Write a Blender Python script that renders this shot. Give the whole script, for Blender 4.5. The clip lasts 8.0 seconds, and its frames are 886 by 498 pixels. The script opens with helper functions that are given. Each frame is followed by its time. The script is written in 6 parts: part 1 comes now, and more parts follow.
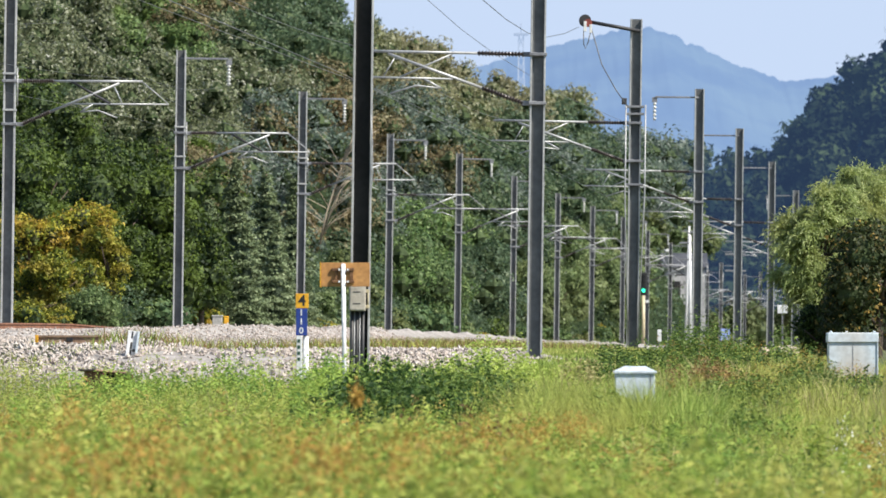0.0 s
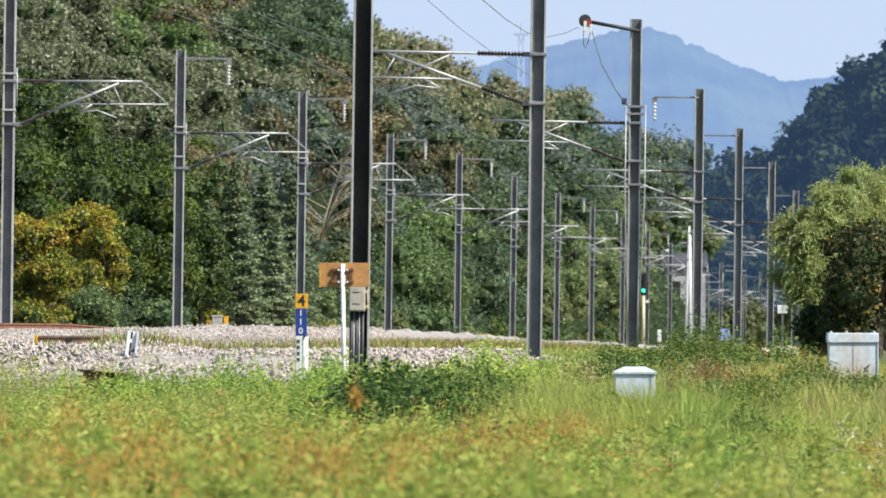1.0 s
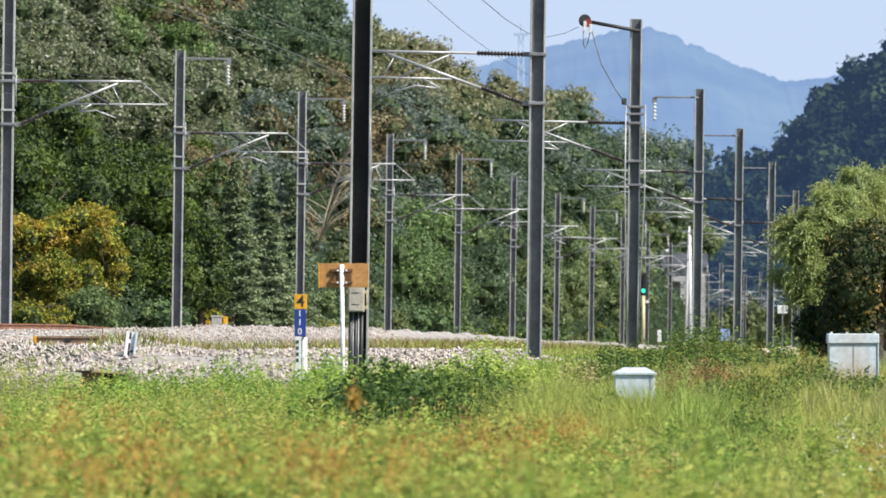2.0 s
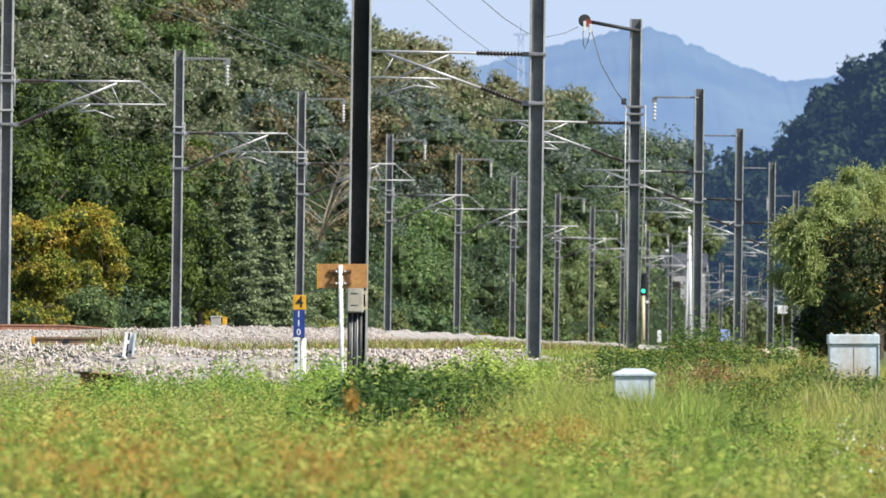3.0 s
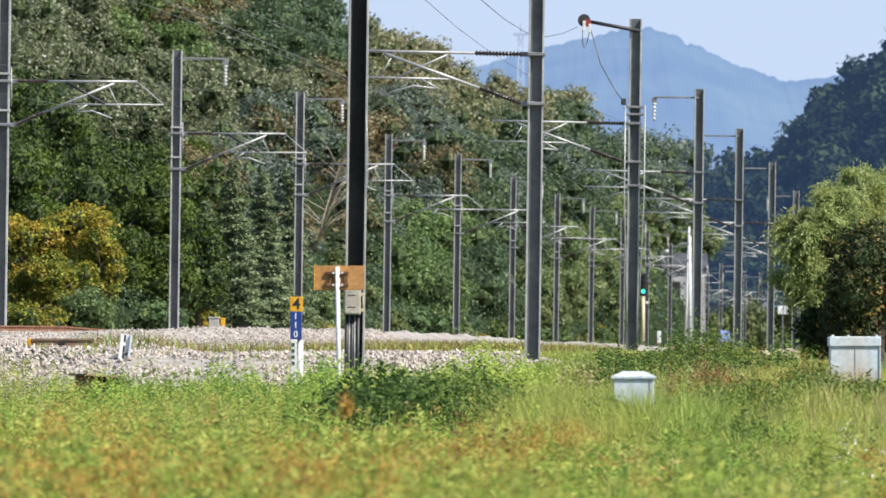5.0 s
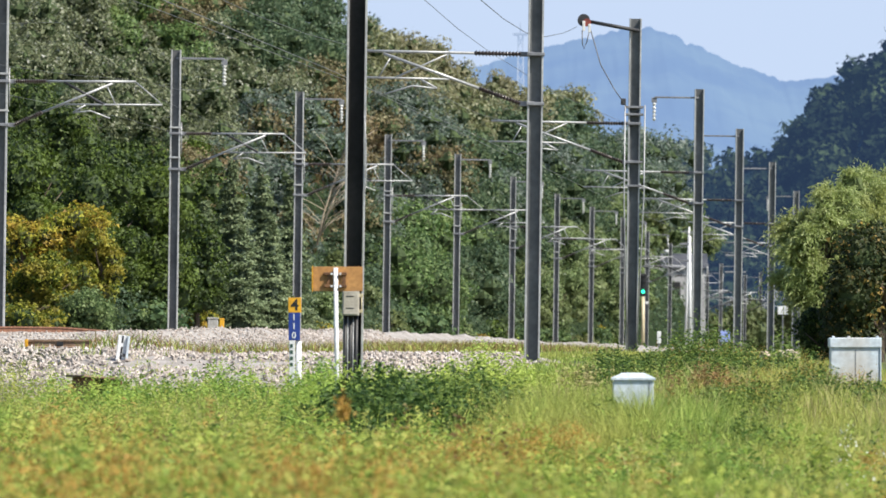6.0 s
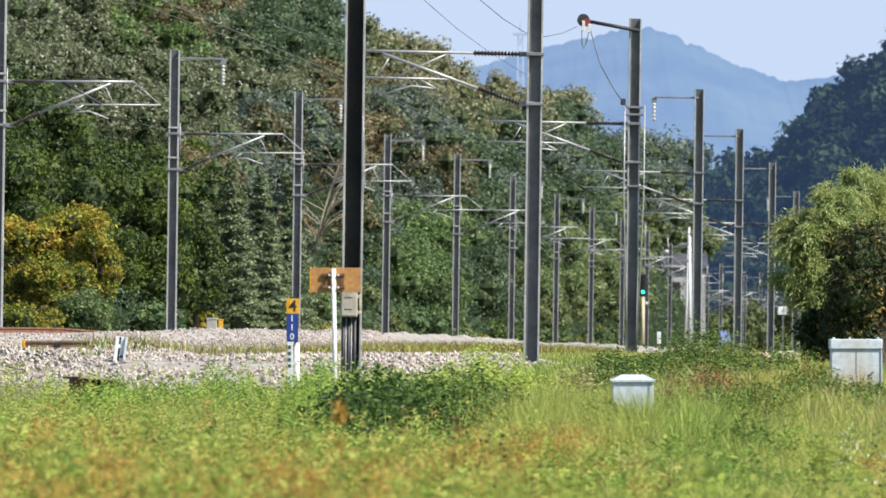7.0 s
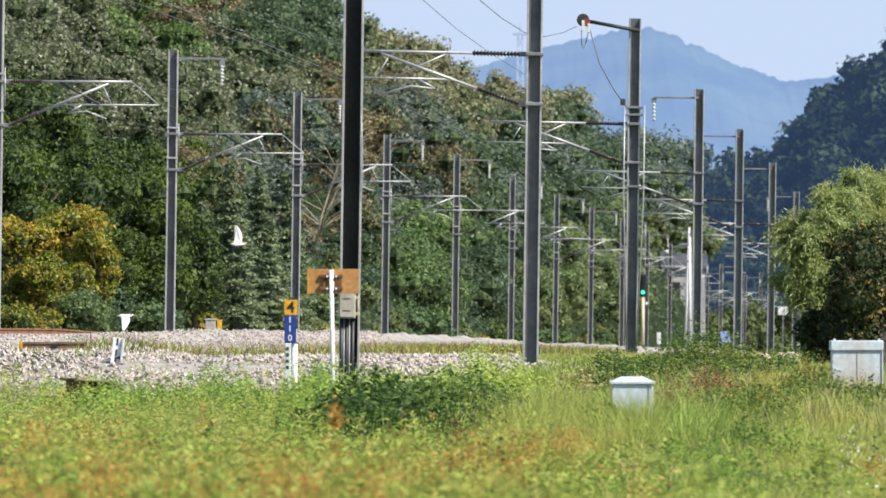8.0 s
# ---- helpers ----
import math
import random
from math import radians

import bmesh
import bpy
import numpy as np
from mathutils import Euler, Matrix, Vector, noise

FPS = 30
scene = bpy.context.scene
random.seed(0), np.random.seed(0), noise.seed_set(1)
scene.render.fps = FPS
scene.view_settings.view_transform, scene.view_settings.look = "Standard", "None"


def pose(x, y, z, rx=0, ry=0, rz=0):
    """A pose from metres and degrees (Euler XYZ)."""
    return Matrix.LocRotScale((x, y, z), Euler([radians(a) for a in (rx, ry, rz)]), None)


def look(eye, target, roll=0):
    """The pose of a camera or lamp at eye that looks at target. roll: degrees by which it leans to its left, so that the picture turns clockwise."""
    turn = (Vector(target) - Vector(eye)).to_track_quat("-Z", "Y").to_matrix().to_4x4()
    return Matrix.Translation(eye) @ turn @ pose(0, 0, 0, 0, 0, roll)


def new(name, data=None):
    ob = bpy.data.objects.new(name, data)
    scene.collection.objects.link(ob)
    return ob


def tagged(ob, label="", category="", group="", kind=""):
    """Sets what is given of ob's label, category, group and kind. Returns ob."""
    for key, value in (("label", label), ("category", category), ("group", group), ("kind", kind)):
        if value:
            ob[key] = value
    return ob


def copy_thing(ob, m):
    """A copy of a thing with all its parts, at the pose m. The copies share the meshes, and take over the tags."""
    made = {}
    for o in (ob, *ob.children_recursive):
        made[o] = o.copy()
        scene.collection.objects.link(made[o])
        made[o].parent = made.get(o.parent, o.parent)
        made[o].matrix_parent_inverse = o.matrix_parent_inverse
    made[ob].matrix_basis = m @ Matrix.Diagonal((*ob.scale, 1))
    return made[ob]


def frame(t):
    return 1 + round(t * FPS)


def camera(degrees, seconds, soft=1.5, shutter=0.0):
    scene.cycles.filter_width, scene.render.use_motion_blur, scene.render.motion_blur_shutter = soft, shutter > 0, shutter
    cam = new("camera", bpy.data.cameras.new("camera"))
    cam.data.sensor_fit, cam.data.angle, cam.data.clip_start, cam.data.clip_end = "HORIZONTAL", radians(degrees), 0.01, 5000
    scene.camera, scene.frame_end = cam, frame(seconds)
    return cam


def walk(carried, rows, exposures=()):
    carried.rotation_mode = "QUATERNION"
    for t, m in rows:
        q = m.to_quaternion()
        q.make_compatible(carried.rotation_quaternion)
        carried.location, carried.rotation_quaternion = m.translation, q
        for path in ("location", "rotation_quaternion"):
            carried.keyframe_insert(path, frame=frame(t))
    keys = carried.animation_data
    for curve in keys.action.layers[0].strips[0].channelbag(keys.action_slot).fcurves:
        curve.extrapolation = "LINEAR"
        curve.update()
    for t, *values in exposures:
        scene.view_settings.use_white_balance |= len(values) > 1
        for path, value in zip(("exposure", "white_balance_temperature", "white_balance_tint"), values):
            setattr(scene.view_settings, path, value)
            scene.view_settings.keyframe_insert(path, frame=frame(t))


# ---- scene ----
# ---- camera: a long lens, creeping forward and to the right ----
FOV = 6.36
cam = camera(FOV, 8.0, soft=1.6)
cam.data.dof.use_dof = True
cam.data.dof.focus_distance = 166.0
cam.data.dof.aperture_fstop = 7.0
CREEP = 3.5
PITCH = 90.829
YAW = -0.0148
MIDWAY = 0.43


def eye(s):
    d = CREEP * (s - MIDWAY)
    return pose(d * 0.0340, d, 2.0 + d * 0.0378, PITCH, 0, YAW)


walk(cam, [(t, eye(s)) for t, s in (
    (0.0, 0.0), (0.5, 0.015), (1.0, 0.045), (1.5, 0.085), (3.0, 0.235), (3.5, 0.295), (4.0, 0.36),
    (4.5, 0.43), (6.0, 0.65), (6.5, 0.735), (7.0, 0.82), (7.5, 0.91), (8.0, 1.0))])

# ---- light ----
SUN_DIR = Vector((0.57, -0.36, 0.73)).normalized()
world = bpy.data.worlds.new("world")
scene.world = world
world.use_nodes = True
wn = world.node_tree
sky = wn.nodes.new("ShaderNodeTexSky")
sky.sky_type = "NISHITA"
sky.sun_disc = False
sky.sun_elevation = math.asin(SUN_DIR.z)
sky.sun_rotation = math.atan2(SUN_DIR.x, SUN_DIR.y)
sky.air_density, sky.dust_density, sky.ozone_density = 1.0, 0.5, 2.0
wn.links.new(sky.outputs[0], wn.nodes["Background"].inputs[0])
wn.nodes["Background"].inputs[1].default_value = 0.10
sun = new("sun", bpy.data.lights.new("sun", "SUN"))
sun.data.energy = 5.0
sun.data.angle = radians(0.5)
sun.data.color = (1.0, 0.94, 0.84)
sun.matrix_world = look(SUN_DIR * 60, (0, 0, 0))
scene.view_settings.exposure = 0.75


# ---- materials ----
def mat(name, build):
    m = bpy.data.materials.new(name)
    m.use_nodes = True
    nt = m.node_tree
    build(nt, nt.nodes["Principled BSDF"], nt.nodes, nt.links)
    return m


def ramp(N, stops):
    r = N.new("ShaderNodeValToRGB")
    e = r.color_ramp.elements
    while len(e) < len(stops):
        e.new(0.5)
    for k, (p, c) in zip(e, stops):
        k.position, k.color = p, (*c, 1)
    return r


def noise_node(N, L, scale, detail=4, vec=True):
    n = N.new("ShaderNodeTexNoise")
    n.inputs["Scale"].default_value = scale
    n.inputs["Detail"].default_value = detail
    if vec:
        g = N.new("ShaderNodeNewGeometry")
        L.new(g.outputs["Position"], n.inputs["Vector"])
    return n


def mixed(N, L, a, b, fac, kind="MIX"):
    m = N.new("ShaderNodeMix")
    m.data_type, m.blend_type = "RGBA", kind
    for sock, v in ((m.inputs[0], fac), (m.inputs[6], a), (m.inputs[7], b)):
        if isinstance(v, (int, float)):
            sock.default_value = v
        elif isinstance(v, tuple):
            sock.default_value = (*v, 1)
        else:
            L.new(v, sock)
    return m.outputs[2]


def leafy(name, stops, patch, patch_scale, patch_amount=0.5, through_light=0.3, rough=0.6, stretch=None):
    """Leaves: each its own tint, patches of another growth, light passing through."""
    def build(nt, b, N, L):
        g = N.new("ShaderNodeNewGeometry")
        r = ramp(N, stops)
        L.new(g.outputs["Random Per Island"], r.inputs[0])
        n = noise_node(N, L, patch_scale, 3)
        if stretch:
            g2 = N.new("ShaderNodeNewGeometry")
            vm = N.new("ShaderNodeVectorMath")
            vm.operation = "MULTIPLY"
            vm.inputs[1].default_value = stretch
            L.new(g2.outputs["Position"], vm.inputs[0])
            L.new(vm.outputs[0], n.inputs["Vector"])
        f = ramp(N, ((0.42, (0, 0, 0)), (0.62, (patch_amount,) * 3)))
        L.new(n.outputs["Fac"], f.inputs[0])
        col = mixed(N, L, r.outputs[0], patch, f.outputs[0])
        L.new(col, b.inputs["Base Color"])
        b.inputs["Roughness"].default_value = rough
        b.inputs["Specular IOR Level"].default_value = 0.3
        t = N.new("ShaderNodeBsdfTranslucent")
        L.new(col, t.inputs["Color"])
        mx = N.new("ShaderNodeMixShader")
        mx.inputs[0].default_value = through_light
        L.new(b.outputs[0], mx.inputs[1])
        L.new(t.outputs[0], mx.inputs[2])
        L.new(mx.outputs[0], N["Material Output"].inputs[0])
    return mat(name, build)


def plain(name, c1, c2, scale, rough=0.6, metal=0.0, bump=0.0, c3=None):
    """Two tones at a coarse and a fine scale, with relief."""
    def build(nt, b, N, L):
        n = noise_node(N, L, scale, 6)
        n2 = noise_node(N, L, scale * 9, 3)
        r = ramp(N, ((0.35, c1), (0.65, c2)))
        L.new(n.outputs["Fac"], r.inputs[0])
        r2 = ramp(N, ((0.35, (0.72,) * 3), (0.7, (1.0,) * 3)))
        L.new(n2.outputs["Fac"], r2.inputs[0])
        col = mixed(N, L, r.outputs[0], r2.outputs[0], 1.0, "MULTIPLY")
        if c3:
            n3 = noise_node(N, L, scale * 0.4, 8)
            r3 = ramp(N, ((0.55, (0, 0, 0)), (0.68, (1, 1, 1))))
            L.new(n3.outputs["Fac"], r3.inputs[0])
            col = mixed(N, L, col, c3, r3.outputs[0])
        L.new(col, b.inputs["Base Color"])
        b.inputs["Roughness"].default_value = rough
        b.inputs["Metallic"].default_value = metal
        if bump:
            bp = N.new("ShaderNodeBump")
            bp.inputs["Strength"].default_value = bump
            bp.inputs["Distance"].default_value = 0.02
            L.new(n2.outputs["Fac"], bp.inputs["Height"])
            L.new(bp.outputs[0], b.inputs["Normal"])
    return mat(name, build)


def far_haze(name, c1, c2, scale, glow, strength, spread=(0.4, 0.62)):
    """Far surfaces; kilometres of bright hazy air are put in as a glow."""
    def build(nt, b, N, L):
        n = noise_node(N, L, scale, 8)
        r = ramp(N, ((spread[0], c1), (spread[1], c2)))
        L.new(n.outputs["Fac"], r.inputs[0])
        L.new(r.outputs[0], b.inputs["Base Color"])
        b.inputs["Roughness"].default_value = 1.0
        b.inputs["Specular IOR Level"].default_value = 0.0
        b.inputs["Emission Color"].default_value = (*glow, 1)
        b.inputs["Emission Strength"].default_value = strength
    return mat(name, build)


M_ground = plain("soil_and_grass", (0.045, 0.06, 0.018), (0.1, 0.11, 0.03), 0.9, 0.95, 0, 0.6)
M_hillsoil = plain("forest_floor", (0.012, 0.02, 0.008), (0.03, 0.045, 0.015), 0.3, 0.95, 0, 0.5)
M_ballast = plain("ballast", (0.26, 0.235, 0.21), (0.38, 0.355, 0.33), 2.5, 0.9, 0, 1.0)
M_galv = plain("galvanised_steel", (0.17, 0.175, 0.19), (0.26, 0.265, 0.28), 1.1, 0.55, 0.3, 0.15)
M_tube = plain("aluminium_tube", (0.34, 0.345, 0.35), (0.46, 0.465, 0.47), 2.0, 0.45, 0.3, 0.1)
# near-black colour stands for the web lying in flange shadow
M_darkgalv = plain("shade_black_beam", (0.012, 0.012, 0.012), (0.028, 0.027, 0.026), 1.1, 0.6, 0.0, 0.2)
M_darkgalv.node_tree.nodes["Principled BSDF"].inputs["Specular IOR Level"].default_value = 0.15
# one zinc in shaded web tones and sunlit edge tones
M_web = plain("shaded_zinc_web", (0.085, 0.087, 0.09), (0.145, 0.148, 0.152), 1.1, 0.5, 0.2, 0.15)
M_webdark = plain("shaded_dark_zinc_web", (0.085, 0.09, 0.095), (0.135, 0.14, 0.145), 0.8, 0.5, 0.2, 0.15)
M_edge = plain("sunlit_zinc_edge", (0.36, 0.36, 0.36), (0.48, 0.48, 0.47), 1.3, 0.5, 0.2, 0.1)
M_edge2 = plain("sunlit_grey_zinc_edge", (0.34, 0.345, 0.345), (0.46, 0.465, 0.46), 1.3, 0.5, 0.2, 0.1)
M_dark = plain("dark_steel", (0.02, 0.02, 0.022), (0.05, 0.05, 0.055), 2.0, 0.6, 0.2)
M_insul = plain("insulator_brown", (0.03, 0.022, 0.02), (0.06, 0.045, 0.04), 4.0, 0.3)
M_porc = plain("white_porcelain", (0.6, 0.6, 0.58), (0.78, 0.78, 0.76), 5.0, 0.25)
M_wire = plain("copper_wire", (0.08, 0.085, 0.085), (0.14, 0.14, 0.14), 3.0, 0.5, 0.3)
M_rust = plain("rusty_steel", (0.14, 0.055, 0.028), (0.26, 0.115, 0.06), 2.5, 0.85, 0, 0.5)
M_white = plain("white_paint", (0.66, 0.67, 0.68), (0.8, 0.8, 0.8), 2.0, 0.5, 0, 0.1)
M_bark = plain("bark", (0.07, 0.05, 0.035), (0.15, 0.11, 0.08), 3.0, 0.9, 0, 1.0)

M_forest = leafy("forest_leaves", ((0.0, (0.0527, 0.0838, 0.0291)), (0.5, (0.113, 0.1606, 0.0546)), (1.0, (0.2411, 0.2793, 0.1182))), (0.2562, 0.2304, 0.0817), 0.16, 0.6, 0.4, 0.5)
M_forest2 = leafy("forest_leaves_dark", ((0.0, (0.0332, 0.0643, 0.033)), (0.6, (0.0754, 0.1188, 0.058)), (1.0, (0.1658, 0.2095, 0.111))), (0.0904, 0.1397, 0.078), 0.16, 0.5, 0.4, 0.5)
M_forest3 = leafy("forest_leaves_olive", ((0.0, (0.0904, 0.1048, 0.036)), (0.6, (0.1809, 0.2025, 0.089)), (1.0, (0.3918, 0.3911, 0.266))), (0.2562, 0.2095, 0.122), 0.2, 0.5, 0.4, 0.5)
M_forest4 = leafy("forest_leaves_grey", ((0.0, (0.0527, 0.0838, 0.062)), (0.6, (0.113, 0.1537, 0.111)), (1.0, (0.2712, 0.2933, 0.266))), (0.1356, 0.1816, 0.133), 0.2, 0.5, 0.4, 0.5)
M_fpale = leafy("forest_leaves_pale", ((0.0, (0.06, 0.08, 0.037)), (0.55, (0.16, 0.18, 0.091)), (0.9, (0.25, 0.265, 0.171)), (1.0, (0.42, 0.42, 0.366))), (0.14, 0.16, 0.073), 0.2, 0.5, 0.35, 0.45)
M_fbright = leafy("forest_leaves_bright", ((0.0, (0.05, 0.1, 0.03)), (0.5, (0.11, 0.185, 0.055)), (1.0, (0.22, 0.3, 0.11))), (0.16, 0.2, 0.05), 0.2, 0.5, 0.4, 0.5)
M_fbrown = leafy("forest_leaves_brown", ((0.0, (0.06, 0.06, 0.03)), (0.5, (0.15, 0.135, 0.061)), (1.0, (0.3, 0.27, 0.146))), (0.2, 0.13, 0.061), 0.3, 0.6, 0.35, 0.5)
M_ffresh = leafy("forest_leaves_fresh", ((0.0, (0.06, 0.1, 0.035)), (0.5, (0.125, 0.185, 0.065)), (1.0, (0.24, 0.31, 0.13))), (0.19, 0.2, 0.08), 0.3, 0.5, 0.4, 0.5)
M_conifer = leafy("conifer_needles", ((0.0, (0.1, 0.14, 0.07)), (0.5, (0.17, 0.22, 0.11)), (1.0, (0.28, 0.33, 0.18))), (0.12, 0.15, 0.07), 0.3, 0.5, 0.25, 0.6)
# cores that fill the crowns, coloured dark for the shade inside
M_inner = plain("inner_shade", (0.042, 0.061, 0.029), (0.084, 0.115, 0.053), 1.5, 0.9, 0, 0.8)
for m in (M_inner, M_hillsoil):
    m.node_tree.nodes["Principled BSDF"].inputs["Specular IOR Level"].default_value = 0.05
M_innerwarm = plain("inner_autumn_shade", (0.028, 0.036, 0.009), (0.06, 0.065, 0.014), 2.5, 0.9, 0, 0.8)
M_yellow = leafy("autumn_leaves", ((0.0, (0.06, 0.1, 0.012)), (0.5, (0.2, 0.225, 0.025)), (1.0, (0.5, 0.45, 0.055))), (0.42, 0.17, 0.03), 1.9, 0.42, 0.38)
M_turning = leafy("turning_leaves", ((0.0, (0.035, 0.065, 0.01)), (0.5, (0.12, 0.155, 0.018)), (1.0, (0.36, 0.35, 0.045))), (0.32, 0.22, 0.03), 1.6, 0.5, 0.35)
# dark stops stand for shaded crown hollows, the patch for sunlit tops
M_deep = leafy("deep_green_shaded_leaves", ((0.0, (0.007, 0.019, 0.006)), (0.6, (0.02, 0.042, 0.009)), (1.0, (0.11, 0.16, 0.026))), (0.115, 0.165, 0.022), 0.45, 0.65, 0.3)
M_shrub = leafy("shrub_leaves", ((0.0, (0.042, 0.07725, 0.0243)), (0.6, (0.0945, 0.1545, 0.0486)), (1.0, (0.189, 0.2472, 0.081))), (0.0735, 0.1339, 0.0675), 0.4, 0.5)
M_willow = leafy("willow_leaves", ((0.0, (0.14, 0.19, 0.05)), (0.6, (0.34, 0.41, 0.14)), (1.0, (0.55, 0.6, 0.3))), (0.3, 0.29, 0.08), 0.8, 0.45, 0.5)
M_browntree = leafy("brownish_leaves", ((0.0, (0.014, 0.024, 0.008)), (0.8, (0.045, 0.068, 0.016)), (0.9, (0.16, 0.12, 0.03)), (1.0, (0.46, 0.3, 0.08))), (0.035, 0.045, 0.014), 0.8, 0.6)
M_weed = leafy("weed_leaves", ((0.0, (0.13, 0.21, 0.035)), (0.5, (0.28, 0.38, 0.07)), (1.0, (0.45, 0.52, 0.1))), (0.56, 0.5, 0.14), 2.6, 0.65, 0.45, 0.6, (1.0, 0.25, 0.6))
# mugwort green taken darker, with the clump's shade in the colour
M_mugdark = leafy("shade_dark_mugwort_leaves", ((0.0, (0.014, 0.038, 0.01)), (0.55, (0.04, 0.088, 0.018)), (0.85, (0.1, 0.165, 0.034)), (1.0, (0.27, 0.35, 0.08))), (0.075, 0.13, 0.024), 1.3, 0.6, 0.3)
M_weedgreen = leafy("green_weed_leaves", ((0.0, (0.06, 0.14, 0.025)), (0.5, (0.17, 0.3, 0.06)), (1.0, (0.36, 0.48, 0.09))), (0.45, 0.55, 0.11), 2.4, 0.65, 0.45, 0.6, (1.0, 0.25, 0.6))
M_weedtan = leafy("tan_weed_leaves", ((0.0, (0.25, 0.17, 0.05)), (0.5, (0.46, 0.3, 0.08)), (1.0, (0.6, 0.46, 0.15))), (0.42, 0.4, 0.1), 1.5, 0.6, 0.35)
M_grass = leafy("grass_blades", ((0.0, (0.055, 0.11, 0.018)), (0.45, (0.22, 0.33, 0.05)), (1.0, (0.5, 0.55, 0.15))), (0.5, 0.46, 0.12), 0.5, 0.6, 0.35, 0.6, (1.0, 0.12, 0.2))
M_mug = leafy("mugwort_leaves", ((0.0, (0.02, 0.05, 0.012)), (0.5, (0.055, 0.115, 0.024)), (1.0, (0.25, 0.33, 0.07))), (0.13, 0.18, 0.03), 0.9, 0.5)
M_dry = leafy("dry_grass", ((0.0, (0.2, 0.17, 0.07)), (0.5, (0.36, 0.31, 0.13)), (1.0, (0.55, 0.48, 0.24))), (0.3, 0.32, 0.09), 0.6, 0.6, 0.3)
M_deadweed = leafy("dead_weed_leaves", ((0.0, (0.1, 0.05, 0.025)), (0.5, (0.22, 0.12, 0.05)), (1.0, (0.36, 0.24, 0.1))), (0.2, 0.2, 0.06), 1.5, 0.5)
M_foxtail = leafy("foxtail_blades", ((0.0, (0.22, 0.33, 0.05)), (0.5, (0.36, 0.46, 0.08)), (1.0, (0.52, 0.58, 0.16))), (0.4, 0.46, 0.1), 0.8, 0.4, 0.4)
M_petal = leafy("white_petals", ((0.0, (0.7, 0.7, 0.66)), (1.0, (0.85, 0.85, 0.82))), (0.8, 0.8, 0.76), 3.0, 0.3, 0.3)
M_seed = leafy("rusty_seed_heads", ((0.0, (0.2, 0.1, 0.022)), (0.5, (0.38, 0.2, 0.038)), (1.0, (0.5, 0.33, 0.075))), (0.42, 0.3, 0.06), 1.5, 0.5)


# ---- mesh builders ----
def mesh_from(name, polys_v, polys_f, material, smooth=False):
    """A mesh from an array of points and an array of faces of equal size."""
    me = bpy.data.meshes.new(name)
    v, f = np.asarray(polys_v, dtype=np.float32), np.asarray(polys_f, dtype=np.int32)
    n, k = f.shape
    me.vertices.add(len(v))
    me.vertices.foreach_set("co", v.ravel())
    me.loops.add(n * k)
    me.loops.foreach_set("vertex_index", f.ravel())
    me.polygons.add(n)
    me.polygons.foreach_set("loop_start", np.arange(0, n * k, k, dtype=np.int32))
    me.polygons.foreach_set("loop_total", np.full(n, k, dtype=np.int32))
    me.polygons.foreach_set("use_smooth", np.full(n, smooth))
    me.update(calc_edges=True)
    me.materials.append(material)
    return me


def part(name, bm, material, parent, label=""):
    me = bpy.data.meshes.new(name)
    bm.to_mesh(me)
    bm.free()
    me.materials.append(material)
    ob = new(name, me)
    ob.parent = parent
    if label:
        tagged(ob, label)
    return ob


def part_mesh(name, me, parent, label=""):
    ob = new(name, me)
    ob.parent = parent
    if label:
        tagged(ob, label)
    return ob


def thing(name, at, label, category, group="", kind="", rz=0):
    ob = new(name)
    ob.matrix_basis = pose(*at, 0, 0, rz)
    return tagged(ob, label, category, group, kind)


def add_box(bm, x0, x1, y0, y1, z0, z1, bevel=0.0):
    vs = [bm.verts.new((x, y, z)) for z in (z0, z1) for y in (y0, y1) for x in (x0, x1)]
    fs = [bm.faces.new([vs[i] for i in q]) for q in ((0, 2, 3, 1), (4, 5, 7, 6), (0, 1, 5, 4), (2, 6, 7, 3), (0, 4, 6, 2), (1, 3, 7, 5))]
    if bevel:
        es = {e for f in fs for e in f.edges}
        bmesh.ops.bevel(bm, geom=list(es), offset=bevel, segments=2, affect="EDGES", profile=0.5)


def box(x0, x1, y0, y1, z0, z1, bevel=0.0):
    bm = bmesh.new()
    add_box(bm, x0, x1, y0, y1, z0, z1, bevel)
    return bm


def add_rod(bm, pts, r, sides=8, r_end=None):
    """A round bar through the points, with closed ends."""
    pts = [Vector(p) for p in pts]
    rings = []
    for i, p in enumerate(pts):
        d = (pts[min(i + 1, len(pts) - 1)] - pts[max(i - 1, 0)]).normalized()
        a = d.cross(Vector((0, 0, 1)) if abs(d.z) < 0.9 else Vector((1, 0, 0))).normalized()
        b = d.cross(a)
        rr = r if r_end is None else r + (r_end - r) * i / (len(pts) - 1)
        rings.append([bm.verts.new(p + rr * (math.cos(k * math.tau / sides) * a + math.sin(k * math.tau / sides) * b)) for k in range(sides)])
    for u, w in zip(rings, rings[1:]):
        for k in range(sides):
            f = bm.faces.new((u[k], u[(k + 1) % sides], w[(k + 1) % sides], w[k]))
            f.smooth = True
    bm.faces.new(rings[0][::-1])
    bm.faces.new(rings[-1])


def rod(pts, r, sides=8, r_end=None):
    bm = bmesh.new()
    add_rod(bm, pts, r, sides, r_end)
    bmesh.ops.recalc_face_normals(bm, faces=bm.faces[:])
    return bm


